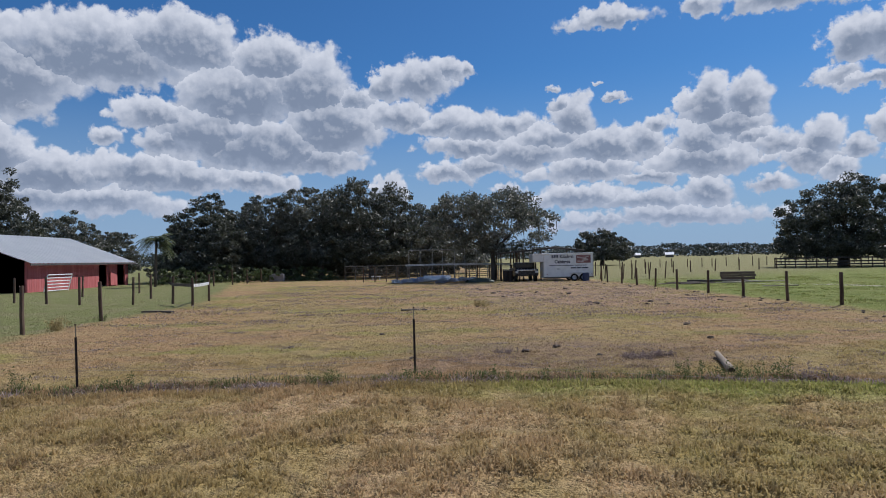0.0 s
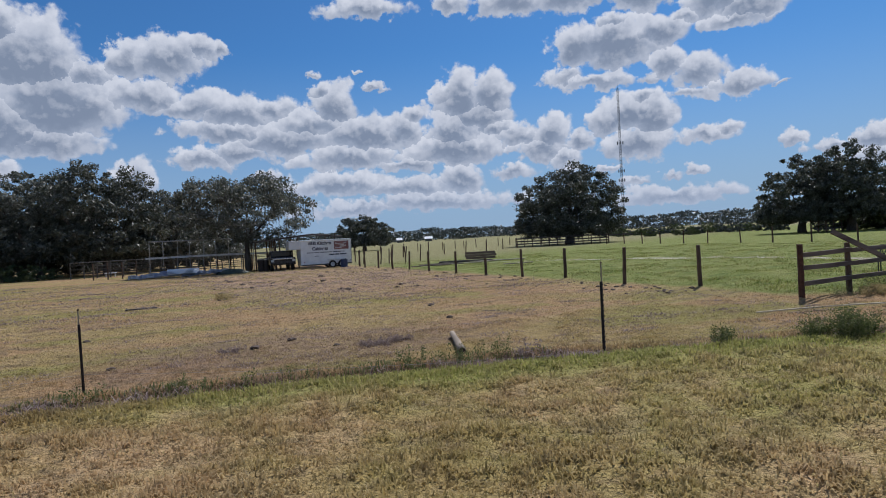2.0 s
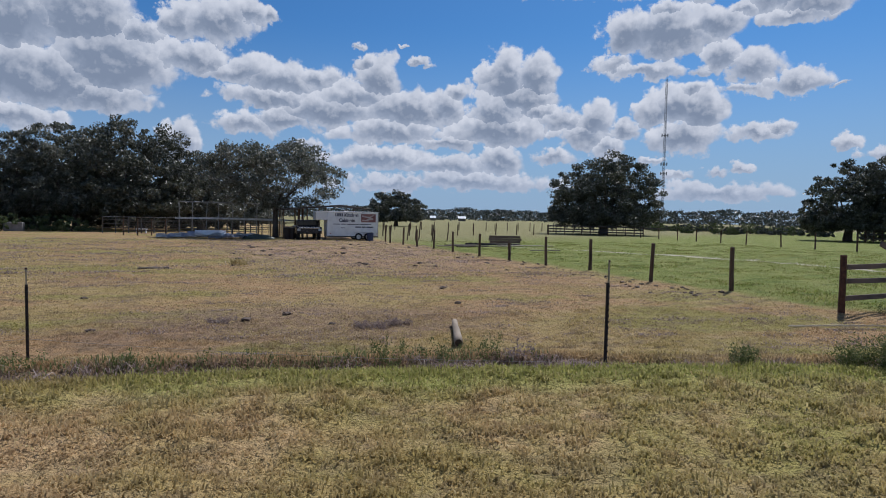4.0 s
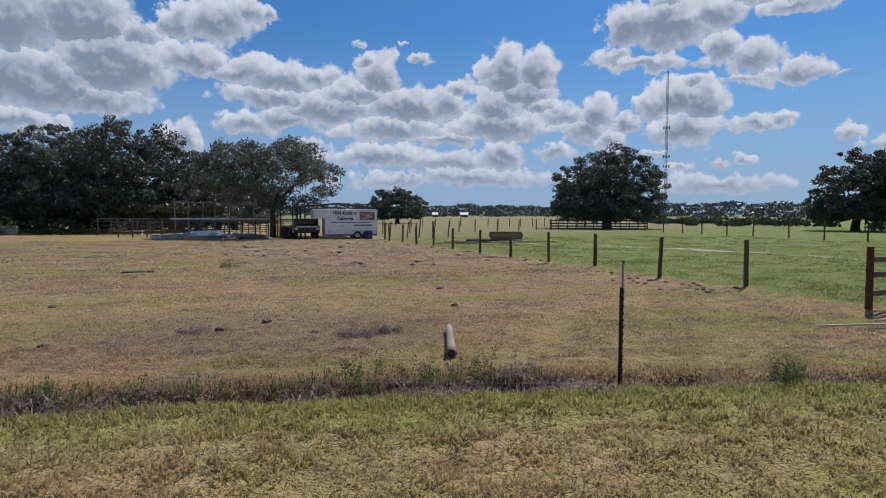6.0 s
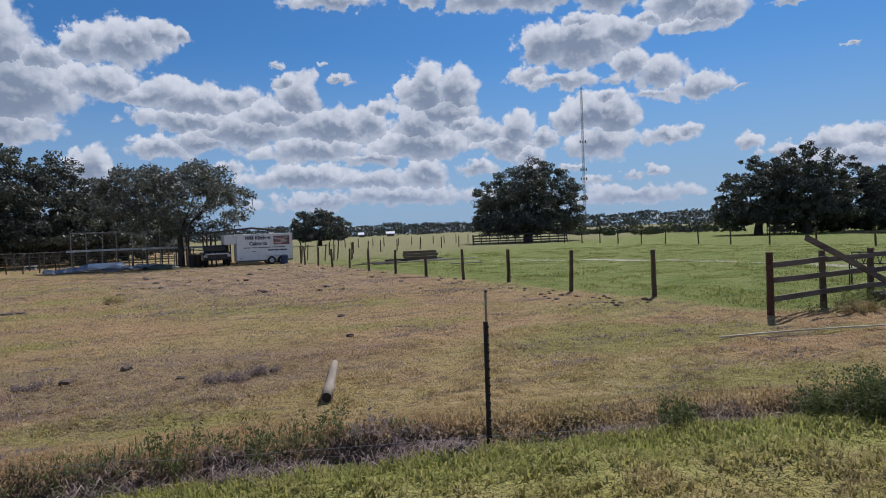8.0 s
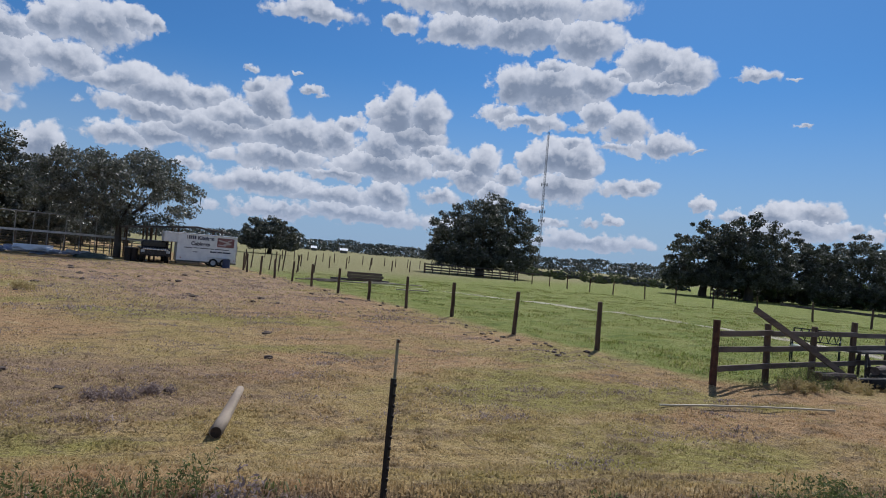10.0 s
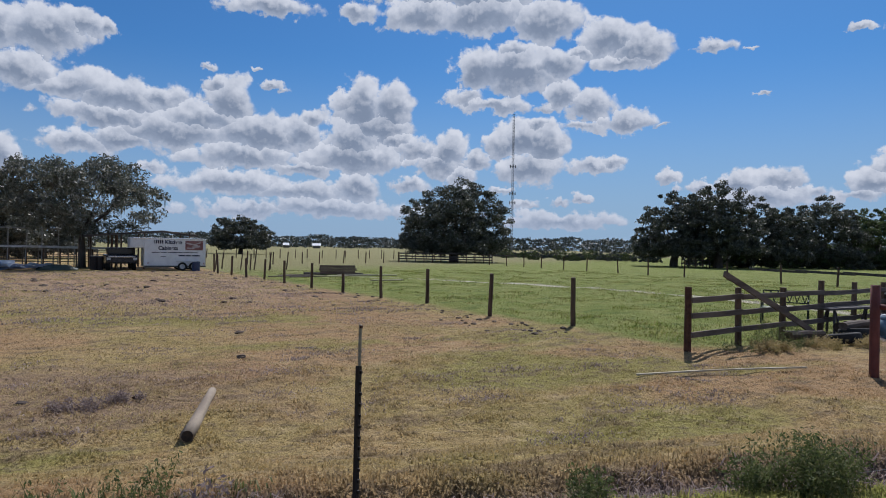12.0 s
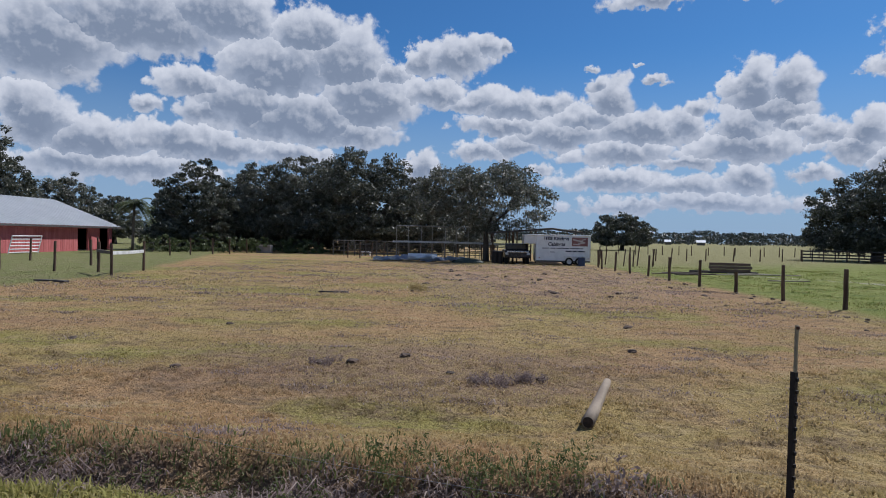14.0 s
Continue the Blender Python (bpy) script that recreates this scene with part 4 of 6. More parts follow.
tree("pasture_oak", 55, polar(64.6, 112), 9.0, 11.0, EAST_L, LIGHT_LEAF, 0.04, 243, 64, 0.25, group=EAST)
tree("pasture_oak", 56, polar(67.6, 116), 8.2, 9.5, EAST_L, OAK_GREY, 0.04, 216, 64, 0.25, group=EAST)
tree("pasture_oak", 57, polar(70.2, 120), 5.5, 8.0, EAST_L, LIGHT_LEAF, 0.03, 162, 60, 0.25, group=EAST)
tree("pasture_oak", 58, polar(75.0, 112), 8.6, 11.0, EAST_L, OAK_GREY, 0.05, 229, 64, 0.25, group=EAST)
tree("pasture_oak", 59, polar(79.5, 110), 8.8, 11.0, EAST_L, OAK, 0.05, 216, 64, 0.25, group=EAST)
WESTG = "trees behind the barn"
tree("barn_tree", 61, polar(-38.5, 88), 12.4, 11.0, "tall dark tree rising behind the red barn", OAK, 0.1, 297, 64, 0.22, group=WESTG)
tree("barn_tree", 62, polar(-33.0, 98), 8.6, 10.0, "grey-green tree behind the red barn", OAK_GREY, 0.08, 229, 64, 0.22, group=WESTG)
tree("barn_tree", 63, polar(-29.8, 104), 7.2, 8.0, "grey-green tree behind the red barn", OAK_GREY, 0.08, 189, 60, 0.22, group=WESTG)
SHRUBS = "shrubs at the foot of the far wood"
sr = random.Random(3)
for i in range(34):
    az = 35.4 + i * 0.40 + sr.uniform(-0.25, 0.25)
    tall = sr.choice((1.0, 1.3, 1.6, 2.0, 2.7)) * sr.uniform(0.85, 1.1)
    tree("shrub", 170 + i, polar(az, 128 + sr.uniform(-14, 30)), tall, tall * sr.uniform(1.5, 2.3), "light green shrub at the edge of the pasture", (LIGHT_LEAF, FAR_LEAF)[i % 3 == 0], 0.01, 40, 36, 0.17, lobes=4, trunk=0.06, group=SHRUBS)
for i in range(7):
    az = -27.0 + i * 2.1
    tree("undergrowth_bush", 90 + i, polar(az, 66 + sr.uniform(-2, 2)), sr.uniform(1.3, 1.9), sr.uniform(2.8, 4.0), "pale green bush under the row of oaks", LIGHT_LEAF, 0.03, 30, 36, 0.14, lobes=4, trunk=0.06, group="bushes under the oaks")

for i in range(16):
    az = 52.5 + i * 1.25 + sr.uniform(-0.3, 0.3)
    tree("thicket_bush", 120 + i, polar(az, 93 + i * 1.6 + sr.uniform(-3, 3)), sr.uniform(2.2, 3.6), sr.uniform(4.5, 6.5), "dark bush in the thicket under the far oaks", (OAK, LIGHT_LEAF, OAK_GREY)[i % 3], 0.02, 52, 44, 0.2, lobes=4, trunk=0.07, group="thicket under the far oaks")
for i in range(9):
    az = -25.5 + i * 2.7 + sr.uniform(-0.4, 0.4)
    tree("thicket_bush", 140 + i, polar(az, 78 + sr.uniform(-3, 3)), sr.uniform(2.6, 3.6), sr.uniform(5.5, 7.0), "dark bush in the thicket behind the corral", OAK, 0.02, 52, 44, 0.2, lobes=4, trunk=0.07, group="thicket behind the corral")

# palm beside the row of oaks
PX, PY = polar(-28.5, 60)
palm = thing("palm_tree", (PX, PY, gz(PX, PY)), "cabbage palm with a bare grey trunk and drooping fronds", "palm")
bm = bmesh.new()
tube(bm, (0, 0, -0.1), (0.15, 0, 4.1), 0.13, 0.10, 9, 0.08, random.Random(4))
part("trunk", bm, BARK, palm, smooth=True)
vs, fs = [], []
pr = random.Random(8)
for i in range(44):
    a, up = pr.uniform(0, math.tau), pr.uniform(-0.9, 1.0)
    l = pr.uniform(1.2, 1.7)
    base = Vector((0.15, 0, 4.2))
    for j in range(15):
        f0 = (j + 1) / 15
        rib = base + Vector((math.cos(a), math.sin(a), 0)) * l * f0 * math.cos(up * 0.7) + Vector((0, 0, up * l * f0 * 0.9 - 0.9 * f0 * f0))
        for sgn in (-1, 1):
            side = Vector((-math.sin(a), math.cos(a), 0)) * sgn
            tip = rib + side * (0.42 * math.sin(math.pi * f0) + 0.08) + Vector((math.cos(a), math.sin(a), -1.0)) * 0.14
            k = len(vs)
            vs += [rib, rib + Vector((math.cos(a), math.sin(a), 0)) * 0.12, tip]
            fs.append((k, k + 1, k + 2))
crown = new("fronds", fast_mesh("fronds", np.array([tuple(v) for v in vs]), fs, PALM))
crown.parent = palm

# far wood all round the horizon
fr = np.random.default_rng(77)
n = 9000
az = np.radians(fr.uniform(-75, 120, n))
d = fr.uniform(520, 640, n)
roll_ = 0.5 + 0.5 * np.sin(az * 23) * np.sin(az * 57 + 1) + 0.25 * np.sin(az * 131)
top = 8.4 + 2.4 * roll_ + 2.6 * np.exp(-((np.degrees(az) - 44) / 8) ** 2)
cs = np.stack([d * np.sin(az), d * np.cos(az), top * fr.uniform(0.12, 1.0, n)], -1)
rs = np.stack([fr.uniform(2.5, 4.5, n)] * 2 + [fr.uniform(0.7, 1.3, n)], -1)
vs, fs = leaves(fr, cs, rs, 16, 1.1)
tagged(new("far_wood", fast_mesh("far_wood", vs, fs, FAR_LEAF, 4)), "low dark wood along the horizon", "woods", kind="stuff")


# ---- fences ----
def wood_post(name, rnd, at, tall, r, mat, label, group, lean=2.5, sides=9):
    root_z = gz(*at)
    bm = bmesh.new()
    top = Vector((rnd.uniform(-1, 1) * math.tan(radians(lean)) * tall, rnd.uniform(-1, 1) * math.tan(radians(lean)) * tall, tall))
    tube(bm, (0, 0, -0.25), top, r * 0.86, r * 0.74, sides, 0.10, rnd)
    for v in bm.verts:
        if v.co.z > tall - 0.02:
            v.co.z += rnd.uniform(-0.02, 0.02)
    ob = link(name, bm, mat)
    ob.matrix_basis = pose(at[0], at[1], root_z, 0, 0, 0)
    return tagged(ob, label, "fence post", group)


fr_ = random.Random(12)
PASTURE = "posts between the field and the pasture"
for at, tall in (((13.98, 15.40), 1.16), ((13.50, 18.25), 1.17), ((13.62, 22.0), 1.12), ((13.18, 24.65), 1.15), ((12.75, 31.0), 1.10),
                 ((12.72, 35.0), 1.12), ((12.55, 38.1), 1.10), ((12.10, 40.2), 1.10), ((11.78, 42.5), 1.15), ((11.55, 45.2), 1.15), ((11.95, 48.5), 1.2)):
    wood_post("fence_post", fr_, at, tall, 0.075, POST_WOOD, "weathered brown round wooden fence post", PASTURE)
wood_post("fence_post", fr_, (13.05, 28.0), 0.95, 0.08, POST_WOOD, "weathered brown round wooden fence post", PASTURE)

SIDE = "posts across the far pasture"
for i, y in enumerate((24.4, 28.2, 32.2, 36.3, 40.0, 43.7, 47.8, 51.4, 55.2, 58.6, 62.4, 66.0)):
    wood_post("fence_post", fr_, (42.4 + 0.095 * (y - 24.0) + fr_.uniform(-0.2, 0.2), y), fr_.uniform(1.1, 1.3), 0.075, POST_WOOD, "dark wooden fence post in the green pasture", SIDE, 3)
NORTH = "posts along the far field"
for i in range(26):
    x = 13.0 + i * 2.1
    wood_post("fence_post", fr_, (x + fr_.uniform(-0.3, 0.3), 92 + 0.28 * i + fr_.uniform(-0.5, 0.5)), fr_.uniform(1.15, 1.35), 0.08, POST_WOOD, "grey wooden fence post in the far field", NORTH, 4, 6)
for i in range(9):
    wood_post("fence_post", fr_, (14.5 + i * 3.0 + fr_.uniform(-0.5, 0.5), 62 + 1.4 * i + fr_.uniform(-1, 1)), fr_.uniform(1.15, 1.4), 0.075, POST_WOOD, "grey wooden fence post in the far field", NORTH, 4, 6)
LEANERS = "leaning posts beyond the trailer"
for i in range(8):
    wood_post("fence_post", fr_, (12.6 + i * 0.72 + fr_.uniform(-0.2, 0.2), 50.5 + fr_.uniform(0, 4)), fr_.uniform(1.1, 1.5), 0.06, POST_WOOD, "leaning grey fence post beside the trailer", LEANERS, 11, 6)
BARNYARD = "posts round the barnyard"
for at in ((-11.95, 18.2), (-11.9, 22.3), (-17.8, 31.4), (-15.0, 31.0), (-20.4, 33.0), (-13.2, 31.3), (-11.45, 29.3), (-12.1, 33.1), (-20.85, 44.0), (-20.3, 52.75), (-19.6, 54.8), (-18.9, 57.6),
           (-18.2, 59.6), (-17.8, 62.8), (-22.5, 40.0), (-23.4, 35.0), (-16.4, 36.0), (-26.2, 34.0)):
    wood_post("fence_post", fr_, at, fr_.uniform(1.25, 1.4), 0.075, POST_WOOD, "dark wooden post of the barnyard fence", BARNYARD, 2)


def bar(name, a, b, size, mat, label="", parent=None, category="", rnd=fr_):
    """A sawn board from a to b, with a slight bow and soft edges."""
    a, b = Vector(a), Vector(b)
    ln = (b - a).length
    bm = bmesh.new()
    box(bm, (ln, size[0], size[1]), (ln / 2, 0, 0), bevel=min(size) * 0.18)
    bmesh.ops.subdivide_edges(bm, edges=[e for e in bm.edges if e.calc_length() > ln * 0.6], cuts=3)
    sag = rnd.uniform(-0.006, 0.006) * ln
    for v in bm.verts:
        f = v.co.x / ln
        v.co.z += sag * math.sin(math.pi * f) + rnd.uniform(-1, 1) * 0.002
    d = (b - a).normalized()
    q = Matrix((d, Vector((0, 0, 1)).cross(d).normalized(), d.cross(Vector((0, 0, 1)).cross(d).normalized()))).transposed()
    bm.transform(Matrix.Translation(a) @ q.to_4x4())
    if parent is not None:
        return part(name, bm, mat, parent, label)
    return tagged(link(name, bm, mat), label, category)


# one cross rail between the two barnyard posts
bar("cross_rail", (-11.45, 29.3, 0.92), (-12.1, 33.1, 0.90), (0.06, 0.14), WHITE_DIRTY, "pale horizontal rail between two barnyard posts", category="rail")
bar("cross_rail", (-13.2, 31.2, 0.95), (-11.5, 29.4, 0.93), (0.06, 0.13), RAIL_WOOD, "dark horizontal rail between two barnyard posts", category="rail")

# three-rail fence at the end of the drive
rail_fence = thing("rail_fence", (13.5, 11.7, 0), "weathered three-rail wooden fence by the gravel drive", "fence")
spots = [(1.7 * i, 0.136 * i) for i in range(9)] + [(15.6, 0.2), (17.9, -0.75)]
for i, (x, y) in enumerate(spots):
    bm = bmesh.new()
    tall = 1.19 + fr_.uniform(-0.03, 0.05)
    g = gz(13.5 + x, 11.7 + y)
    tube(bm, (x, y, g - 0.25), (x + fr_.uniform(-0.02, 0.02), y + fr_.uniform(-0.02, 0.02), g + tall), 0.066, 0.06, 9, 0.07, fr_)
    part("post", bm, POST_WOOD if i else RUST, rail_fence)
for (x0, y0), (x1, y1) in zip(spots, spots[1:]):
    for z in (0.34, 0.68, 0.99):
        bar("rail", (x0, y0 - 0.08, z + fr_.uniform(-0.02, 0.02)), (x1, y1 - 0.08, z + fr_.uniform(-0.02, 0.02)), (0.04, 0.105), RAIL_WOOD, parent=rail_fence)
bar("leaning_board", (14.25, 11.5, 1.47), (17.3, 11.45, 0.16), (0.045, 0.115), RAIL_WOOD, "long grey board leaning against the rail fence", category="board")

# red gate posts with their bar
gate = thing("gate_frame", (14.0, 8.72, 0), "rust-red posts with a round bar beside the drive", "gate")
for x, y, r in ((0, 0, 0.070), (0.72, -1.30, 0.068)):
    bm = bmesh.new()
    g = gz(14.0 + x, 8.72 + y)
    tube(bm, (x, y, g - 0.3), (x, y, 1.42), r, r * 0.95, 12, 0.03, fr_)
    part("gate_post", bm, RED_POST, gate, smooth=True)
bm = bmesh.new()
tube(bm, (0, 0, 1.10), (0.72, -1.30, 0.98), 0.042, 0.042, 10, 0.02, fr_)
part("gate_bar", bm, RED_POST, gate, smooth=True)
wood_post("steel_pole", fr_, (12.95, 6.62), 1.62, 0.035, RUST, "tall thin rusty pole behind the ditch", "", 0.5, 10)["category"] = "pole"


def t_post(at, black, white, lean):
    """A studded steel post with a T section and a painted tip."""
    g = gz(*at)
    root = thing("steel_t_post", (*at, g), "black steel T-post with a chipped white tip beside the ditch", "fence post", "steel posts along the ditch")
    root.rotation_euler = (radians(lean[0]), radians(lean[1]), radians(35))
    def profile(z0, z1, wide=0.026):
        bm = bmesh.new()
        box(bm, (wide, 0.005, z1 - z0), (0, 0, (z0 + z1) / 2), bevel=0.001)
        box(bm, (0.005, wide * 0.9, z1 - z0), (0, wide * 0.45 + 0.002, (z0 + z1) / 2), bevel=0.001)
        return bm
    stem = part("stem", profile(-0.25, black), BLACK_STEEL, root)
    for i in range(int(black / 0.055)):
        z = 0.05 + i * 0.055
        if z < black:
            bm = bmesh.new()
            box(bm, (0.013, 0.010, 0.016), (0, -0.0065, z), bevel=0.002)
            part("stud", bm, BLACK_STEEL, stem)
    part("tip", profile(black, black + white, 0.011), TIP_WHITE, root, "chipped white painted tip")
    bm = bmesh.new()
    box(bm, (0.020, 0.008, 0.014), (0, -0.002, black + white - 0.012), bevel=0.002)
    part("clip", bm, RUST, root, "rusty wire clip")
    return root


t_post((4.72, 6.66), 1.25 - gz(4.72, 6.66), 0.21, (0.0, 0.6))
t_post((-0.39, 8.30), 1.125 - gz(-0.39, 8.30), 0.16, (0.3, -0.6))
t_post((-4.32, 7.55), 1.06 - gz(-4.32, 7.55), 0.16, (0.5, -1.0))
t_post((9.18, 5.34), 1.22 - gz(9.18, 5.34), 0.18, (0, 1.0))
# one low strand of wire
bm = bmesh.new()
stops = [(-4.32, 7.55), (-0.39, 8.30), (4.72, 6.66), (9.18, 5.34), (12.95, 6.62)]
for (x0, y0), (x1, y1) in zip(stops, stops[1:]):
    last = None
    for k in range(13):
        f = k / 12
        x, y = x0 + (x1 - x0) * f, y0 + (y1 - y0) * f
        z0, z1 = gz(x0, y0) + 0.22, gz(x1, y1) + 0.22
        p = Vector((x, y, max(z0 + (z1 - z0) * f - 0.05 * math.sin(math.pi * f), gz(x, y) + 0.03)))
        if last is not None:
            tube(bm, last, p, 0.0014, 0.0014, 4, cap=False)
        last = p
tagged(link("fence_wire", bm, GALV), "single thin strand of wire between the steel posts", "wire")

# ---- things lying in the field ----
log = thing("log", (4.42, 9.95, gz(4.42, 9.95)), "bleached round log with a dark cut end lying in the field", "log", turn=-17)
bm = bmesh.new()
tube(bm, (0, 0, 0.060), (0, 1.95, 0.050), 0.064, 0.047, 14, 0.07, random.Random(6))
part("wood", bm, PALE_WOOD, log, smooth=True)
bm = bmesh.new()
tube(bm, (0, -0.006, 0.060), (0, 0.004, 0.060), 0.052, 0.052, 14)
part("cut_end", bm, CUT_WOOD, log, "dark weathered cut end")
bar("lying_pole", (10.75, 10.40, gz(10.75, 10.4) + 0.045), (13.75, 9.60, gz(13.75, 9.6) + 0.045), (0.032, 0.022), LATH, "long pale lath lying in the dry grass", category="board")
bar("lying_board", (-1.6, 24.0, gz(-1.6, 24.0) + 0.03), (-0.65, 23.95, gz(-0.65, 23.95) + 0.03), (0.14, 0.04), DARK_PLANK, "short dark board lying in the field", category="board")
bar("lying_board", (-11.9, 25.4, 0.06), (-10.6, 25.1, 0.06), (0.20, 0.06), DARK_PLANK, "short dark board lying in the field", category="board")


def clod(at, size, seed, mat=SOIL):
    rnd = random.Random(seed)
    bm = bmesh.new()
    bmesh.ops.create_icosphere(bm, subdivisions=2, radius=size)
    for v in bm.verts:
        v.co *= rnd.uniform(0.72, 1.15)
        v.co.z *= 0.45
    ob = link("soil_clod", bm, mat)
    ob.location = (*at, gz(*at) + size * 0.12)
    return tagged(ob, "dark clod of turned soil in the mown field", "soil", "clods in the field")


cr = random.Random(19)
for i in range(46):
    clod((cr.uniform(1.0, 11.5), cr.uniform(24, 46)), cr.uniform(0.05, 0.16), i)
for i in range(70):
    cy = 14.5 + 22 * cr.random() ** 1.4
    clod((13.4 - 0.03 * (cy - 15) - abs(cr.gauss(0, 0.9)), cy), cr.uniform(0.035, 0.085), 200 + i)
for i, at in enumerate(((3.0, 12.5), (1.1, 12.9), (1.6, 12.8), (3.35, 11.75), (4.2, 12.05), (1.3, 25.0), (-8.9, 44.2), (-0.6, 12.0), (2.3, 13.3), (-3.4, 14.2), (-1.6, 16.5), (5.9, 14.3), (6.6, 17.5))):
    clod(at, cr.uniform(0.06, 0.11), 100 + i)

# boards nailed across the top of one fence post
sr2 = random.Random(30)
stack = thing("nailed_board_panel", (12.75, 27.86, 0), "old dark boards nailed across a fence post", "boards")
for i in range(3):
    bar("board", (-0.72 + sr2.uniform(-0.05, 0.05), 0, 0.82 + 0.112 * i), (0.78 + sr2.uniform(-0.08, 0.08), 0, 0.81 + 0.112 * i), (0.045, 0.105), RAIL_WOOD, parent=stack)
lumber = thing("lumber_pile", (*polar(21.0, 42), 0), "low pile of long dark timbers in the pasture", "lumber", turn=-21)
for i in range(2):
    bar("timber", (-1.9 + sr2.uniform(-0.3, 0.3), 0.3 * (i % 2) - 0.15, 0.08 + 0.15 * (i // 2)), (1.7 + sr2.uniform(-0.4, 0.4), 0.3 * (i % 2) - 0.12, 0.08 + 0.15 * (i // 2)), (0.24, 0.14), DARK_PLANK, parent=lumber)
for i in range(7):
    x, y = 13.6 + sr2.uniform(-0.6, 4.2), 34.0 + sr2.uniform(-1.5, 7.0)
    bar("loose_board", (x, y, 0.10 + 0.05 * (i % 3)), (x + sr2.uniform(1.6, 3.2), y + sr2.uniform(-0.6, 0.6), 0.12 + 0.05 * (i % 3)), (0.22, 0.05), RAIL_WOOD if i % 2 else TIP_WHITE, "loose weathered board lying in the pasture", category="board")["group"] = "loose boards in the pasture"

# ---- drive side: bench, timber, tub and scrap ----
bench = thing("garden_bench", (20.3, 14.0, 0), "garden bench with cast-iron scrollwork back and pale slats", "bench", turn=-62)
for z, y in ((0.42, 0.02), (0.42, -0.12), (0.42, -0.26), (0.42, -0.40)):
    bar("slat", (-0.58, y, z), (0.58, y, z), (0.10, 0.028), BENCH_WOOD, parent=bench)
for x in (-0.55, 0.55):
    bm = bmesh.new()
    tube(bm, (x, 0.08, 0), (x, 0.04, 0.44), 0.02, 0.02, 6)
    tube(bm, (x, 0.04, 0.44), (x, 0.16, 0.86), 0.02, 0.016, 6)
    tube(bm, (x, -0.42, 0), (x, -0.40, 0.62), 0.02, 0.018, 6)
    tube(bm, (x, -0.42, 0.62), (x, 0.08, 0.64), 0.018, 0.018, 6)
    part("end_frame", bm, IRON, bench)
bm = bmesh.new()
tube(bm, (-0.55, 0.16, 0.86), (0.55, 0.16, 0.86), 0.018, 0.018, 6)
tube(bm, (-0.55, 0.08, 0.55), (0.55, 0.08, 0.55), 0.016, 0.016, 6)
for i in range(6):
    x = -0.46 + i * 0.184
    tube(bm, (x - 0.09, 0.16, 0.85), (x, 0.09, 0.56), 0.012, 0.012, 5)
    tube(bm, (x + 0.09, 0.16, 0.85), (x, 0.09, 0.56), 0.012, 0.012, 5)
part("back_scrollwork", bm, IRON, bench)

jr = random.Random(44)
for i in range(9):
    x, y = 15.9 + jr.uniform(0, 2.6), 11.35 + jr.uniform(-0.25, 0.2)
    z = 0.12 + 0.09 * (i % 3)
    bm = bmesh.new()
    l, a = jr.uniform(0.6, 1.5), jr.uniform(-0.4, 0.4)
    tube(bm, (0, 0, 0), (l * math.cos(a), l * math.sin(a) * 0.4, jr.uniform(-0.03, 0.06)), jr.uniform(0.07, 0.13), jr.uniform(0.06, 0.11), 9, 0.1, jr)
    ob = link("timber_offcut", bm, (BARK, CUT_WOOD, RAIL_WOOD)[i % 3])
    ob.location = (x, y, gz(x, y) + z)
    tagged(ob, "dark round timber offcut heaped by the rail fence", "timber", "timber heap by the fence")


def tyre(at, turn):
    root = thing("old_tyre", (*at, gz(*at)), "old black tyre lying in the weeds by the fence", "tyre", "tyres by the fence", turn=turn)
    bm = bmesh.new()
    ring(bm, (0, 0, 0.12), (0.1, 0.15, 1), 0.33, 0.19, 0.21)
    part("carcass", bm, TYRE, root, smooth=True)


tyre((18.35, 11.2), 0)
tyre((17.6, 11.05), 40)
table = thing("board_on_trestles", (19.6, 12.0, 0), "long board laid on low trestles beside the fence", "trestle table")
bar("top_board", (-1.2, 0, 0.62), (1.3, -0.1, 0.60), (0.42, 0.05), DARK_PLANK, parent=table)
for x in (-0.8, 0.9):
    bm = bmesh.new()
    for sx in (-0.16, 0.16):
        tube(bm, (x + sx, 0.15, -0.02), (x, 0.05, 0.60), 0.03, 0.03, 6)
        tube(bm, (x + sx, -0.2, -0.02), (x, -0.1, 0.60), 0.03, 0.03, 6)
    part("trestle", bm, DARK_PLANK, table)
pail = thing("plastic_drum", (19.35, 11.0, gz(19.35, 11.0)), "small faded blue plastic drum standing on the gravel", "drum")
bm = bmesh.new()
for z0, z1, r0, r1 in ((0, 0.06, 0.17, 0.19), (0.06, 0.42, 0.19, 0.19), (0.42, 0.50, 0.19, 0.17)):
    tube(bm, (0, 0, z0), (0, 0, z1), r0, r1, 18)
part("body", bm, BLUE_PLASTIC, pail, smooth=True)
bm = bmesh.new()
tube(bm, (0, 0, 0.50), (0, 0, 0.53), 0.155, 0.15, 18)
part("lid", bm, WHITE_DIRTY, pail, "off-white lid")

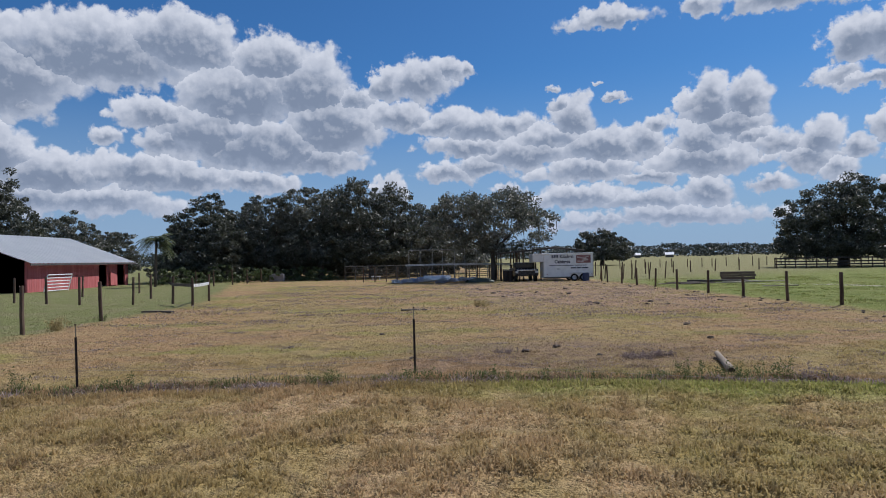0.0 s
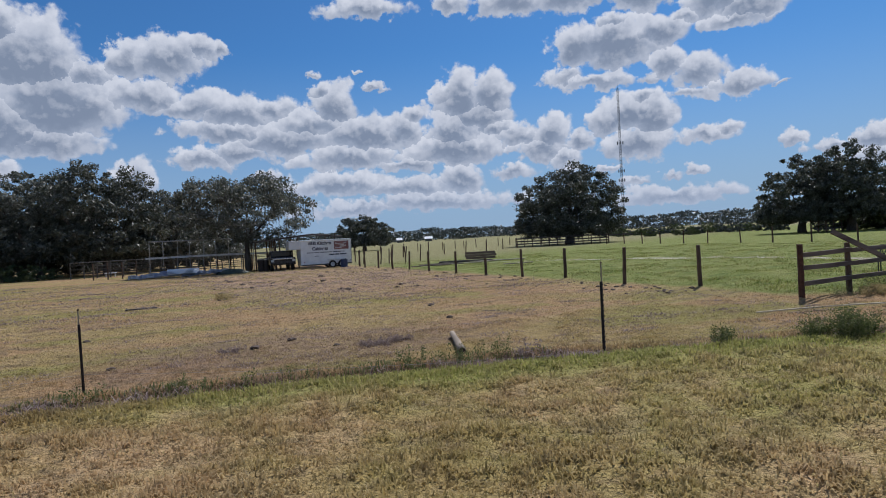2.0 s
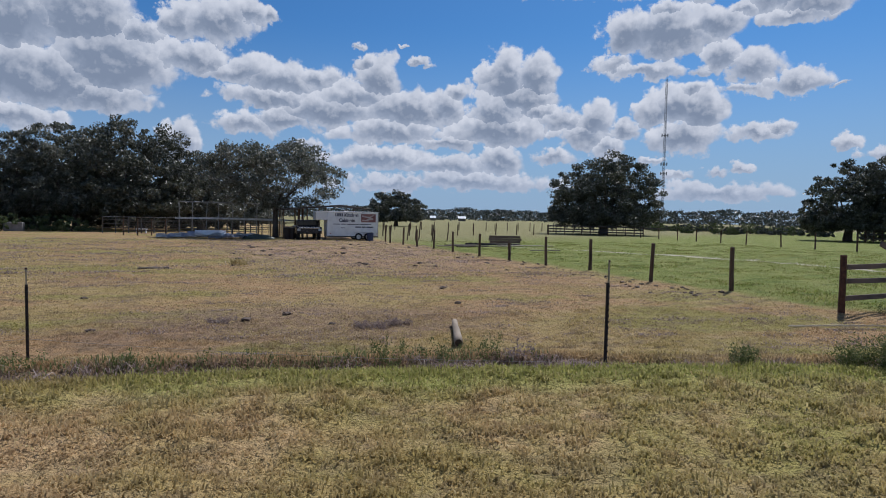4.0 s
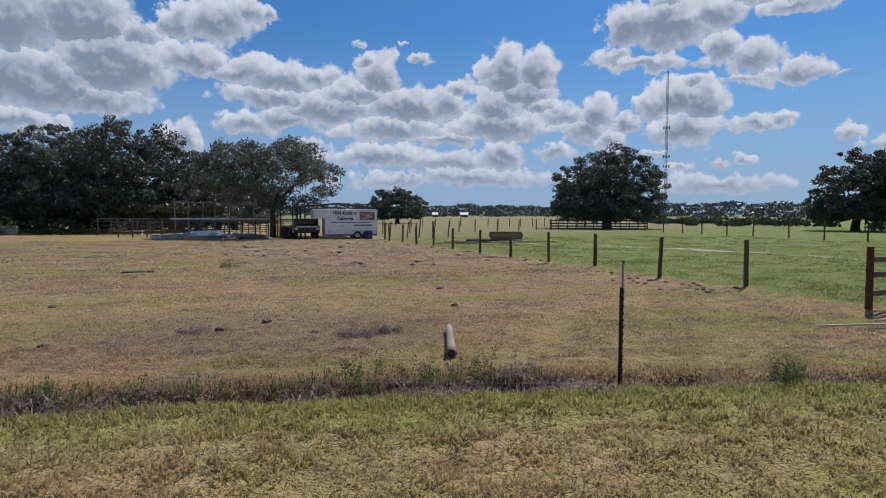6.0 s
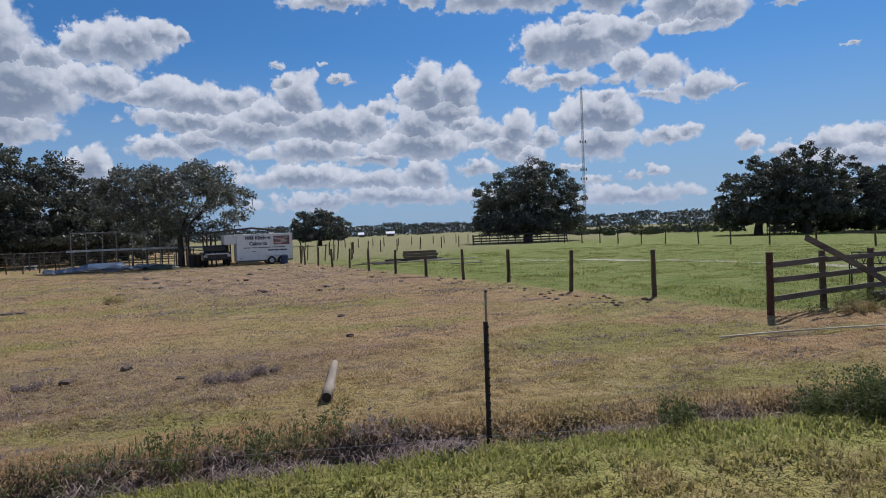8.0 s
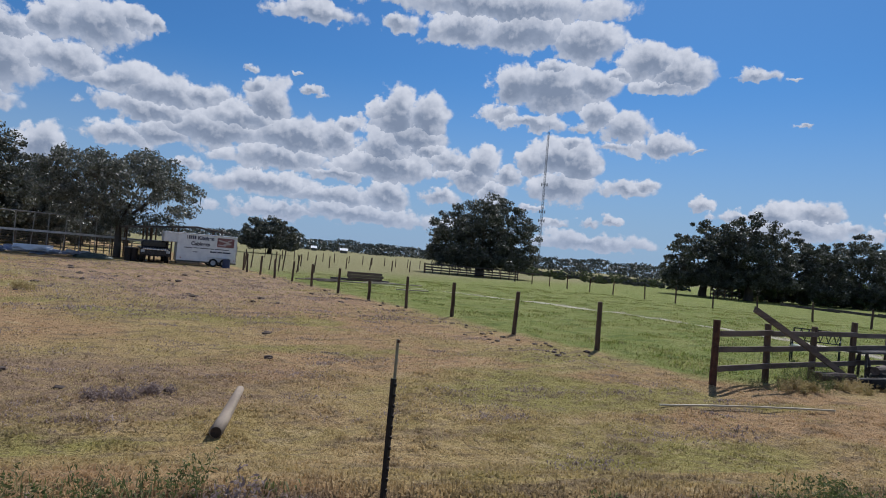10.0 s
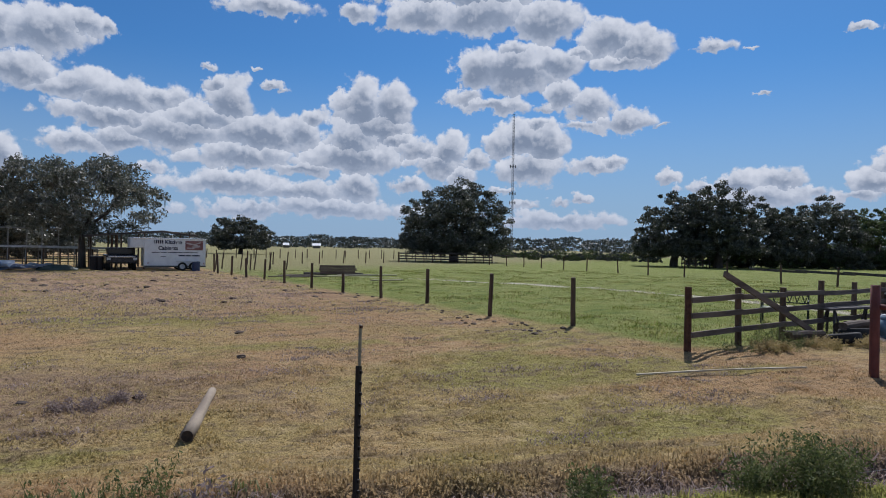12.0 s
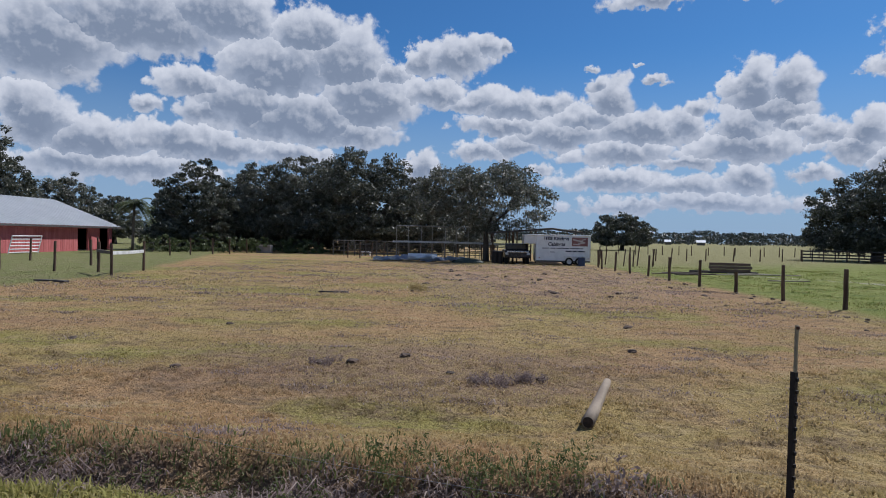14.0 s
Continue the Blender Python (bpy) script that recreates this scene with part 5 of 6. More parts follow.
tub = thing("stock_tub", (22.6, 12.1, 0), "large grey fibreglass tub tipped beside the fence", "tub", turn=-20)
bm = bmesh.new()
box(bm, (1.25, 0.8, 0.86), (0, 0, 0.45), bevel=0.09)
for v in bm.verts:
    k = 0.72 + 0.28 * min(1, v.co.z / 0.8)
    v.co.x, v.co.y = v.co.x * k, v.co.y * k
top = [f for f in bm.faces if f.normal.z > 0.9 and f.calc_center_median().z > 0.75]
made = bmesh.ops.inset_region(bm, faces=top, thickness=0.06)
bmesh.ops.translate(bm, verts=list({v for f in top for v in f.verts}), vec=(0, 0, -0.55))
part("shell", bm, GREY_TUB, tub)
bm = bmesh.new()
for a, b in (((-0.65, -0.43, 0.89), (0.65, -0.43, 0.89)), ((-0.65, 0.43, 0.89), (0.65, 0.43, 0.89)), ((-0.65, -0.43, 0.89), (-0.65, 0.43, 0.89)), ((0.65, -0.43, 0.89), (0.65, 0.43, 0.89))):
    tube(bm, a, b, 0.03, 0.03, 8)
part("rim", bm, WHITE_DIRTY, tub, "pale rolled rim")
cab = thing("scrap_cabinet", (23.5, 11.2, 0), "dented pale sheet-metal cabinet dumped on the gravel", "cabinet", turn=-35)
bm = bmesh.new()
box(bm, (1.15, 0.7, 0.85), (0, 0, 0.44), (0, 4, 0), bevel=0.03)
part("body", bm, WHITE_DIRTY, cab)
# flat dark plate: the shade of a recess put into its colour
bm = bmesh.new()
box(bm, (0.6, 0.02, 0.3), (0.12, -0.362, 0.30), (0, 4, 0), bevel=0.008)
part("opening", bm, INSIDE_SHADE, cab, "dark plate painted as the shade of a recess")
for i in range(11):
    x, y = 20.6 + jr.uniform(0, 2.4), 10.75 + jr.uniform(-0.5, 0.5)
    l, w = jr.uniform(0.3, 0.8), jr.uniform(0.2, 0.45)
    bm = bmesh.new()
    box(bm, (l, w, 0.03), (0, 0, 0), (jr.uniform(-25, 25), jr.uniform(-28, 28), jr.uniform(0, 180)), bevel=0.006)
    ob = link("sheet_scrap", bm, (WHITE_DIRTY, TIP_WHITE, PALE_WOOD, DARK_PLANK)[i % 4])
    ob.location = (x, y, gz(x, y) + 0.12 + 0.05 * (i % 3))
    tagged(ob, "broken pale panel heaped on the gravel", "scrap", "scrap heap on the gravel")
for i in range(4):
    x = 20.9 + 0.35 * i
    bar("long_batten", (x, 9.75 + 0.12 * i, gz(x, 9.8) + 0.06 + 0.05 * (i % 2)), (x + 3.0, 9.9 + 0.16 * i, gz(x + 3, 9.9) + 0.08 + 0.10 * (i % 2)), (0.10, 0.045), PALE_WOOD, "long pale batten lying on the gravel", category="board")["group"] = "battens on the gravel"
gr = np.random.default_rng(91)
n = 7000
sx, sy = gr.uniform(18.2, 31.0, n), gr.uniform(3.0, 12.0, n)
ok = sx > 18.5 + 0.25 * (sy - 9.0)
sx, sy = sx[ok], sy[ok]
n = len(sx)
r = gr.uniform(0.018, 0.055, n) * np.where(gr.uniform(0, 1, n) > 0.97, 2.2, 1.0)
base = np.stack([sx, sy, ground_z(sx, sy) + r * 0.2], -1)
a = gr.uniform(0, math.tau, n)
corners = [np.stack([r * np.cos(a + k * math.tau / 4) * gr.uniform(0.7, 1.2, n), r * np.sin(a + k * math.tau / 4) * gr.uniform(0.7, 1.2, n), 0 * r], -1) for k in range(4)]
crown_ = np.stack([0 * r, 0 * r, r * 0.7], -1)
sv = np.stack([base + c for c in corners] + [base + crown_], 1).reshape(-1, 3)
b = np.arange(n)[:, None] * 5
st = np.concatenate([b + [[k, (k + 1) % 4, 4]] for k in range(4)], 1).reshape(-1, 3)
tagged(new("gravel_stones", fast_mesh("gravel_stones", sv, st, STONE)), "loose grey and purplish stones on the drive", "gravel", kind="stuff")
wire_gate = thing("wire_gate", (32.4, 11.0, 0), "open-framed galvanised wire gate at the end of the fence", "gate")
bm = bmesh.new()
for a, b in (((0, 0, 0.05), (0, 0, 1.35)), ((1.9, -0.6, 0.05), (1.9, -0.6, 1.3)), ((0, 0, 1.3), (1.9, -0.6, 1.28)), ((0, 0, 0.12), (1.9, -0.6, 0.12))):
    tube(bm, a, b, 0.022, 0.022, 8)
part("frame", bm, GALV, wire_gate)
bm = bmesh.new()
for k in range(1, 12):
    f = k / 12
    tube(bm, (1.9 * f, -0.6 * f, 0.12), (1.9 * f, -0.6 * f, 1.28), 0.003, 0.003, 4)
for k in range(1, 8):
    z = 0.12 + 1.16 * k / 8
    tube(bm, (0, 0, z), (1.9, -0.6, z), 0.003, 0.003, 4)
part("mesh", bm, GALV, wire_gate)

# ---- trailer ----
trailer = thing("gooseneck_trailer", (7.75, 49.6, 0), "white enclosed gooseneck trailer with a printed sign", "trailer")
L_, Wd, H0, H1 = 3.85, 1.95, 0.26, 2.18
bm = bmesh.new()
box(bm, (L_, Wd, H1 - H0), (L_ / 2, Wd / 2, (H0 + H1) / 2), bevel=0.05)
part("body", bm, WHITE, trailer)
bm = bmesh.new()
box(bm, (0.85, Wd, 0.66), (-0.42, Wd / 2, 1.84), bevel=0.05)
part("gooseneck_box", bm, WHITE, trailer)
bm = bmesh.new()
box(bm, (L_ + 0.9, 0.03, 0.05), (L_ / 2 - 0.42, -0.012, 2.13), bevel=0.008)
box(bm, (0.05, 0.03, 1.7), (L_ - 0.03, -0.012, 1.26), bevel=0.008)
part("roof_trim", bm, CHROME, trailer, "bright metal edge trim")
bm = bmesh.new()
box(bm, (L_, 0.04, 0.10), (L_ / 2, 0.0, 0.30), bevel=0.008)
part("side_rail", bm, PIPE_DARK, trailer)
bm = bmesh.new()
tube(bm, (-0.5, Wd / 2, 1.52), (-0.5, Wd / 2, 0.9), 0.05, 0.05, 10)
part("hitch", bm, BLACK_STEEL, trailer)
for x in (2.35, 3.05):
    for y in (0.02, Wd - 0.02):
        w = part("wheel", ring(bmesh.new(), (x, y, 0.29), (0, 1, 0), 0.29, 0.17, 0.2), TYRE, trailer, smooth=True)
        bm = bmesh.new()
        tube(bm, (x, y - 0.07, 0.29), (x, y + 0.07, 0.29), 0.165, 0.165, 16)
        part("rim", bm, WHITE_DIRTY, w, "white steel rim")
bm = bmesh.new()
box(bm, (1.5, 0.16, 0.05), (2.7, -0.02, 0.64), bevel=0.015)
part("mudguard", bm, WHITE_DIRTY, trailer)
for x in (0.25, 3.7):
    bm = bmesh.new()
    box(bm, (0.08, 0.02, 0.05), (x, -0.022, 0.52), bevel=0.005)
    part("marker_lamp", bm, LENS_RED, trailer, "small red marker lamp")


def lettering(name, words, size, at, parent, mat, extra=""):
    cu = bpy.data.curves.new(name, "FONT")
    cu.body, cu.size, cu.extrude, cu.offset = words, size, 0.004, 0.013
    tmp = new(name, cu)
    me = bpy.data.meshes.new_from_object(tmp.evaluated_get(bpy.context.evaluated_depsgraph_get()))
    bpy.data.objects.remove(tmp)
    me.materials.append(mat)
    ob = new(name, me)
    ob.parent = parent
    ob.matrix_basis = pose(*at, 90, 0, 0)
    return tagged(ob, extra)


# the trade name's first word stays plain bars
for i, w in enumerate((0.05, 0.10, 0.10, 0.10, 0.10)):
    bm = bmesh.new()
    box(bm, (w * 0.9, 0.008, 0.23), (0.60 + 0.125 * i, -0.006, 1.92))
    part("name_bar", bm, INK, trailer, "dark bar of sign writing")
lettering("sign_word", "Kitchen", 0.34, (1.25, -0.006, 1.80), trailer, INK, "dark printed word")
lettering("sign_word", "Cabinets", 0.34, (0.85, -0.006, 1.40), trailer, INK, "dark printed word")
for x, z, w, h in ((0.55, 1.22, 0.5, 0.05), (1.12, 1.22, 0.35, 0.05), (1.55, 1.22, 0.9, 0.05), (2.5, 1.22, 0.9, 0.05), (2.2, 1.02, 0.42, 0.09), (2.68, 1.02, 0.30, 0.09), (3.04, 1.02, 0.5, 0.09), (1.1, 0.95, 0.3, 0.04)):
    bm = bmesh.new()
    box(bm, (w, 0.008, h), (x + w / 2 - 0.1, -0.006, z))
    part("small_print", bm, INK, trailer, "line of small print")
bm = bmesh.new()
box(bm, (1.12, 0.008, 0.62), (3.08, -0.006, 1.70))
pic = part("picture", bm, PRINT_RED, trailer, "brown-red printed picture")
for x, z, w, h, t in ((2.95, 1.78, 0.75, 0.10, 12), (3.2, 1.62, 0.5, 0.12, -8), (2.85, 1.52, 0.5, 0.07, 4), (3.35, 1.86, 0.3, 0.08, -20)):
    bm = bmesh.new()
    box(bm, (w, 0.006, h), (x, -0.013, z), (0, t, 0))
    part("picture_shape", bm, PRINT_PALE, pic, "pale printed shape")
drum = thing("oil_drum", (10.9, 49.15, gz(10.9, 49.15)), "dark blue drum standing beside the trailer", "drum")
bm = bmesh.new()
for z0, z1, r in ((0, 0.04, 0.26), (0.04, 0.28, 0.25), (0.28, 0.32, 0.26), (0.32, 0.56, 0.25), (0.56, 0.60, 0.26)):
    tube(bm, (0, 0, z0), (0, 0, z1), r, r, 18)
part("body", bm, DARK_BLUE, drum, smooth=False)
bm = bmesh.new()
tube(bm, (0.1, 0, 0.6), (0.1, 0, 0.63), 0.04, 0.04, 10)
part("bung", bm, BLACK_STEEL, drum)

# ---- pickup under the gooseneck ----
truck = thing("pickup_truck", (5.55, 50.1, 0), "black pickup truck parked in the shade of the shed", "truck")
bm = bmesh.new()
box(bm, (1.85, 4.6, 0.55), (0.95, 2.3, 0.72), bevel=0.09)
part("body", bm, TRUCK, truck, smooth=False)
bm = bmesh.new()
box(bm, (1.6, 1.6, 0.55), (0.95, 1.9, 1.22), bevel=0.16)
part("cab", bm, TRUCK, truck)
bm = bmesh.new()
box(bm, (1.35, 0.02, 0.34), (0.95, 1.09, 1.25), bevel=0.01)
part("windscreen", bm, GLASS, truck)
for z, w in ((0.90, 1.55),):
    bm = bmesh.new()
    box(bm, (w, 0.06, 0.09), (0.95, -0.02, z), bevel=0.02)
    part("chrome_bar", bm, CHROME, truck, "worn chrome bar")
for x in (0.18, 1.72):
    bm = bmesh.new()
    box(bm, (0.22, 0.04, 0.16), (x, -0.005, 0.76), bevel=0.02)
    part("headlight", bm, WHITE_DIRTY, truck, "clouded headlight")
    for y in (0.85, 3.7):
        w = part("wheel", ring(bmesh.new(), (x, y, 0.36), (1, 0, 0), 0.36, 0.2, 0.24), TYRE, truck, smooth=True)
        bm = bmesh.new()
        tube(bm, (x - 0.08, y, 0.36), (x + 0.08, y, 0.36), 0.195, 0.195, 16)
        part("rim", bm, CHROME, w)
for i, x in enumerate((4.9, 5.25)):
    bn = thing("feed_bin", (x, 50.6, gz(x, 50.6)), "dark upright bin beside the parked truck", "bin", "bins by the shed")
    bm = bmesh.new()
    tube(bm, (0, 0, 0), (0, 0, 0.85), 0.2, 0.24, 12)
    part("body", bm, BLACK_STEEL, bn)
    bm = bmesh.new()
    tube(bm, (0, 0, 0.85), (0, 0, 0.92), 0.26, 0.2, 12)
    part("lid", bm, PIPE_DARK, bn)

# ---- open shed behind the trailer ----
shed = thing("pole_shed", (4.7, 53.2, 0), "open pole shed with a low tin gable roof", "shed")
for x in (0.1, 1.35, 1.62, 1.95, 3.4, 6.4):
    for y in (0.1, 4.4):
        bm = bmesh.new()
        tube(bm, (x, y, -0.2), (x, y, 2.3 + 0.075 * min(x, 4.6)), 0.06, 0.055, 8, 0.05, fr_)
        part("pole", bm, POST_WOOD, shed)
for (xa, za), (xb, zb) in (((-0.35, 2.30), (4.55, 2.72)), ((4.55, 2.72), (6.9, 2.45))):
    bm = bmesh.new()
    n = max(6, int((xb - xa) / 0.2))
    grid = []
    for k in range(n * 2 + 1):
        f = k / (n * 2)
        zz = za + (zb - za) * f + (0.02 if k % 2 else 0.0)
        grid.append([bm.verts.new((xa + (xb - xa) * f, y, zz)) for y in (-0.4, 4.9)])
    for a, b in zip(grid, grid[1:]):
        bm.faces.new((a[0], b[0], b[1], a[1]))
    bmesh.ops.solidify(bm, geom=bm.faces[:], thickness=0.03)
    part("roof_sheet", bm, TIN, shed)
for (xa, za), (xb, zb) in (((-0.35, 2.22), (4.55, 2.64)), ((4.55, 2.64), (6.9, 2.37))):
    bar("eave_beam", (xa, -0.3, za), (xb, -0.3, zb), (0.06, 0.13), DARK_PLANK, parent=shed)

# ---- corral of pipes ----
corral = thing("pipe_corral", (-3.0, 56.2, 0), "pipe corral with a tall open frame under the oaks", "corral")
for k in range(9):
    x = k * 0.98
    bm = bmesh.new()
    tube(bm, (x, 0, -0.2), (x + (0.12 if k in (2, 4) else 0), 0, 2.72), 0.035, 0.035, 8)
    part("tall_post", bm, GALV, corral)
for z, r in ((2.72, 0.045),):
    bm = bmesh.new()
    tube(bm, (0, 0, z), (7.84, 0, z - 0.05), r, r, 8)
    part("top_pipe", bm, GALV, corral)
bar("board_rail", (-0.3, -0.06, 1.42), (8.9, -0.06, 1.36), (0.06, 0.15), WHITE_DIRTY, "long pale top board", corral)
for z in (0.4, 0.75, 1.1):
    bm = bmesh.new()
    tube(bm, (-4.0, 0, z), (9.2, 0, z), 0.028, 0.028, 6)
    part("low_rail", bm, PIPE_DARK, corral)
for k in range(14):
    bm = bmesh.new()
    tube(bm, (-4.0 + k, 0.02, -0.2), (-4.0 + k, 0.02, 1.3), 0.05, 0.05, 8)
    part("low_post", bm, POST_WOOD, corral)
back_rail = thing("corral_panel_row", (-9.5, 62.0, 0), "row of dull corral panels behind the oaks", "corral panels")
for k in range(19):
    bm = bmesh.new()
    tube(bm, (k, 0, -0.2), (k, 0, 1.4), 0.045, 0.045, 6)
    part("panel_post", bm, PIPE_DARK, back_rail)
for z in (0.45, 0.8, 1.15, 1.38):
    bm = bmesh.new()
    tube(bm, (0, 0, z), (18, 0, z), 0.028, 0.028, 6)
    part("panel_rail", bm, GALV if z > 1.3 else PIPE_DARK, back_rail)

# sheet metal lying in front of the corral
pr2 = random.Random(61)
for i in range(9):
    x, y = -3.1 + i * 0.66, 51.6 + pr2.uniform(-0.5, 0.6)
    bm = bmesh.new()
    n = 12
    ln, wd = pr2.uniform(1.6, 2.6), pr2.uniform(0.7, 1.0)
    rows_ = [[bm.verts.new((ln * (k / n - 0.5), s_ * wd / 2, 0.02 * (k % 2) + 0.05 * math.sin(k))) for s_ in (-1, 1)] for k in range(n + 1)]
    for a, b in zip(rows_, rows_[1:]):
        bm.faces.new((a[0], b[0], b[1], a[1]))
    bmesh.ops.solidify(bm, geom=bm.faces[:], thickness=0.02)
    ob = link("roofing_sheet", bm, BLUE_SHEET if i % 4 else WHITE_DIRTY)
    ob.matrix_basis = pose(x, y, gz(x, y) + 0.16 + 0.05 * (i % 5), pr2.uniform(10, 24), pr2.uniform(-4, 4), pr2.uniform(-15, 15))
    tagged(ob, "grey-blue corrugated sheet in a low pile on the ground", "sheet metal", "sheet pile by the corral")
bm = bmesh.new()
box(bm, (2.2, 0.9, 0.07), bevel=0.03)
ob = link("white_panel", bm, WHITE)
ob.matrix_basis = pose(-0.5, 51.9, gz(-0.5, 51.9) + 0.40, 22, 0, 3)
tagged(ob, "white panel lying on top of the sheet pile", "panel")
bm = bmesh.new()
bmesh.ops.create_icosphere(bm, subdivisions=4, radius=1.0)
tr_ = random.Random(71)
for v in bm.verts:
    k = 1 + 0.16 * noise.noise(v.co * 2.3)
    v.co = Vector((v.co.x * 1.15 * k, v.co.y * 0.6 * k, max(-0.05, v.co.z * 0.34 * k)))
ob = link("tarp_heap", bm, GREEN_TARP, True)
ob.location = (2.9, 51.2, gz(2.9, 51.2))
tagged(ob, "dark green tarp thrown over a low heap", "tarp")
bm = bmesh.new()
box(bm, (1.4, 0.7, 0.75), (0, 0, 0.38), bevel=0.06)
ob = link("pale_crate", bm, GREY_TUB)
ob.location = (*polar(-18.2, 64), 0)
tagged(ob, "pale grey crate standing at the field's edge", "crate")
bm = bmesh.new()
box(bm, (0.9, 0.5, 0.06), (0, 0, 0.34), bevel=0.02)
for x in (-0.35, 0.35):
    box(bm, (0.08, 0.4, 0.32), (x, 0, 0.16), bevel=0.01)
ob = link("low_white_bench", bm, WHITE_DIRTY)
ob.location = (*polar(-9.5, 60), 0)
tagged(ob, "small white bench in the shade of the oaks", "bench")

# ---- barn ----
BX, BY0, BY1, EAVE, RIDGE, HALF = -31.2, 48.4, 64.2, 2.35, 4.75, 6.3
barn = thing("barn", (BX, BY0, 0), "long red barn with a pale metal gable roof", "barn")
ln = BY1 - BY0


def wall_with_gaps(x, y0, y1, z1, gaps, thick=0.15):
    """Boards along y with openings (from, to, sill, head)."""
    y = y0
    k = 0
    while y < y1 - 0.02:
        w = min(0.30, y1 - y)
        mid = y + w / 2
        cut = [g for g in gaps if g[0] <= mid <= g[1]]
        spans = [(0, z1)] if not cut else [(0, cut[0][2]), (cut[0][3], z1)]
        for a, b in spans:
            if b - a > 0.05:
                bm = bmesh.new()
                box(bm, (thick, w - 0.012, b - a), (x, mid, (a + b) / 2), bevel=0.008)
                part("board", bm, BARN_RED, barn)
        y += w
        k += 1


wall_with_gaps(-0.35, 0.1, ln - 0.1, EAVE - 0.05, [(10.3, 11.9, 0, 2.0), (13.6, 15.2, 0, 2.05)])
bm = bmesh.new()
box(bm, (0.2, ln - 0.3, EAVE), (-2 * HALF + 0.5, ln / 2, EAVE / 2))
part("back_wall", bm, BARN_RED, barn)
for y in (0.15, ln - 0.15):
    bm = bmesh.new()
    pts = [(-2 * HALF + 0.4, 0), (-0.25, 0), (-0.25, EAVE - 0.05), (-HALF, RIDGE - 0.15), (-2 * HALF + 0.4, EAVE - 0.05)]
    bm.faces.new([bm.verts.new((x, y, z)) for x, z in pts])
    bmesh.ops.solidify(bm, geom=bm.faces[:], thickness=0.12)
    part("gable_wall", bm, BARN_RED, barn)
for sgn in (0, 1):
    xa, xb = (0.35, -HALF) if sgn == 0 else (-2 * HALF - 0.35, -HALF)
    bm = bmesh.new()
    rows_ = []
    n = int(ln / 0.25)
    for k in range(2 * n + 1):
        y = -0.35 + (ln + 0.7) * k / (2 * n)
        d = 0.03 if k % 4 == 0 else 0.0
        rows_.append([bm.verts.new((xa, y, EAVE - 0.13 + d)), bm.verts.new((xb, y, RIDGE + d))])
    for a, b in zip(rows_, rows_[1:]):
        bm.faces.new((a[0], b[0], b[1], a[1]) if sgn == 0 else (a[1], b[1], b[0], a[0]))
    bmesh.ops.solidify(bm, geom=bm.faces[:], thickness=0.06)
    part("roof", bm, ROOF, barn)
bm = bmesh.new()
box(bm, (0.04, ln + 0.7, 0.16), (0.33, ln / 2, EAVE - 0.22), bevel=0.01)
part("fascia", bm, DARK_PLANK, barn)
# floor coloured near-black, so the barn's inner shade is in its colour
bm = bmesh.new()
box(bm, (2 * HALF - 1.4, ln - 1.0, 0.04), (-HALF, ln / 2, 0.03))
part("floor", bm, INSIDE_SHADE, barn)
bm = bmesh.new()
box(bm, (0.1, 1.45, 1.2), (-0.22, 12.75, 0.7), (0, 0, 6), bevel=0.01)
part("stall_door", bm, BARN_RED, barn)


def metal_gate(at, turn, lean, wide=3.2, label="white tubular farm gate leaning on the barn"):
    root = thing("farm_gate", at, label, "gate", "farm gates by the barn")
    root.rotation_euler = (radians(lean), 0, radians(turn))
    bm = bmesh.new()
    for x in (0, wide):
        tube(bm, (x, 0, 0), (x, 0, 1.35), 0.035, 0.035, 8)
    part("upright", bm, WHITE, root)
    for k in range(6):
        bm = bmesh.new()
        tube(bm, (0, 0, 0.08 + k * 0.25), (wide, 0, 0.08 + k * 0.25), 0.042, 0.042, 8)
        part("bar", bm, WHITE, root)
    return root


metal_gate((BX + 1.0, BY0 + 0.1, 0.02), 90, 14)

# ---- field-oak pen, far roofs and mast ----
pen = thing("tree_pen", (*polar(30.6, 83), 0), "low dark pen of boards under the lone oak", "pen", turn=-31)
for k in range(12):
    bm = bmesh.new()
    tube(bm, (-6 + k * 1.1, 0, -0.2), (-6 + k * 1.1, 0, 1.25), 0.07, 0.07, 7, 0.05, fr_)
    part("pen_post", bm, POST_WOOD, pen)
for z in (0.4, 0.75, 1.1):
    bar("pen_rail", (-6, -0.1, z), (6.1, -0.1, z), (0.05, 0.16), DARK_PLANK, parent=pen)
bar("pen_wing", (6.1, 0, 1.0), (9.5, 2.0, 1.0), (0.05, 0.16), DARK_PLANK, parent=pen)
east_pen = thing("stock_pen", (*polar(51.9, 86), 0), "small dark stock pen between two oaks", "pen", turn=-52)
for k in range(5):
    bm = bmesh.new()
    tube(bm, (-1.6 + k * 0.8, 0, -0.2), (-1.6 + k * 0.8, 0, 1.5), 0.06, 0.06, 7)
    part("pen_post", bm, POST_WOOD, east_pen)
for z in (0.5, 0.95, 1.35):
    bar("pen_rail", (-1.7, 0, z), (1.7, 0, z), (0.05, 0.12), DARK_PLANK, parent=east_pen)
for k in range(3):
    a = polar(56 + k * 3.2, 62 - 2 * k)
    b = polar(60 + k * 3.2, 60 - 2 * k)
    bar("ground_rail", (*a, 0.55), (*b, 0.45), (0.08, 0.2), DARK_PLANK, "long dark rail low across the pasture", category="rail")["group"] = "low rails in the pasture"
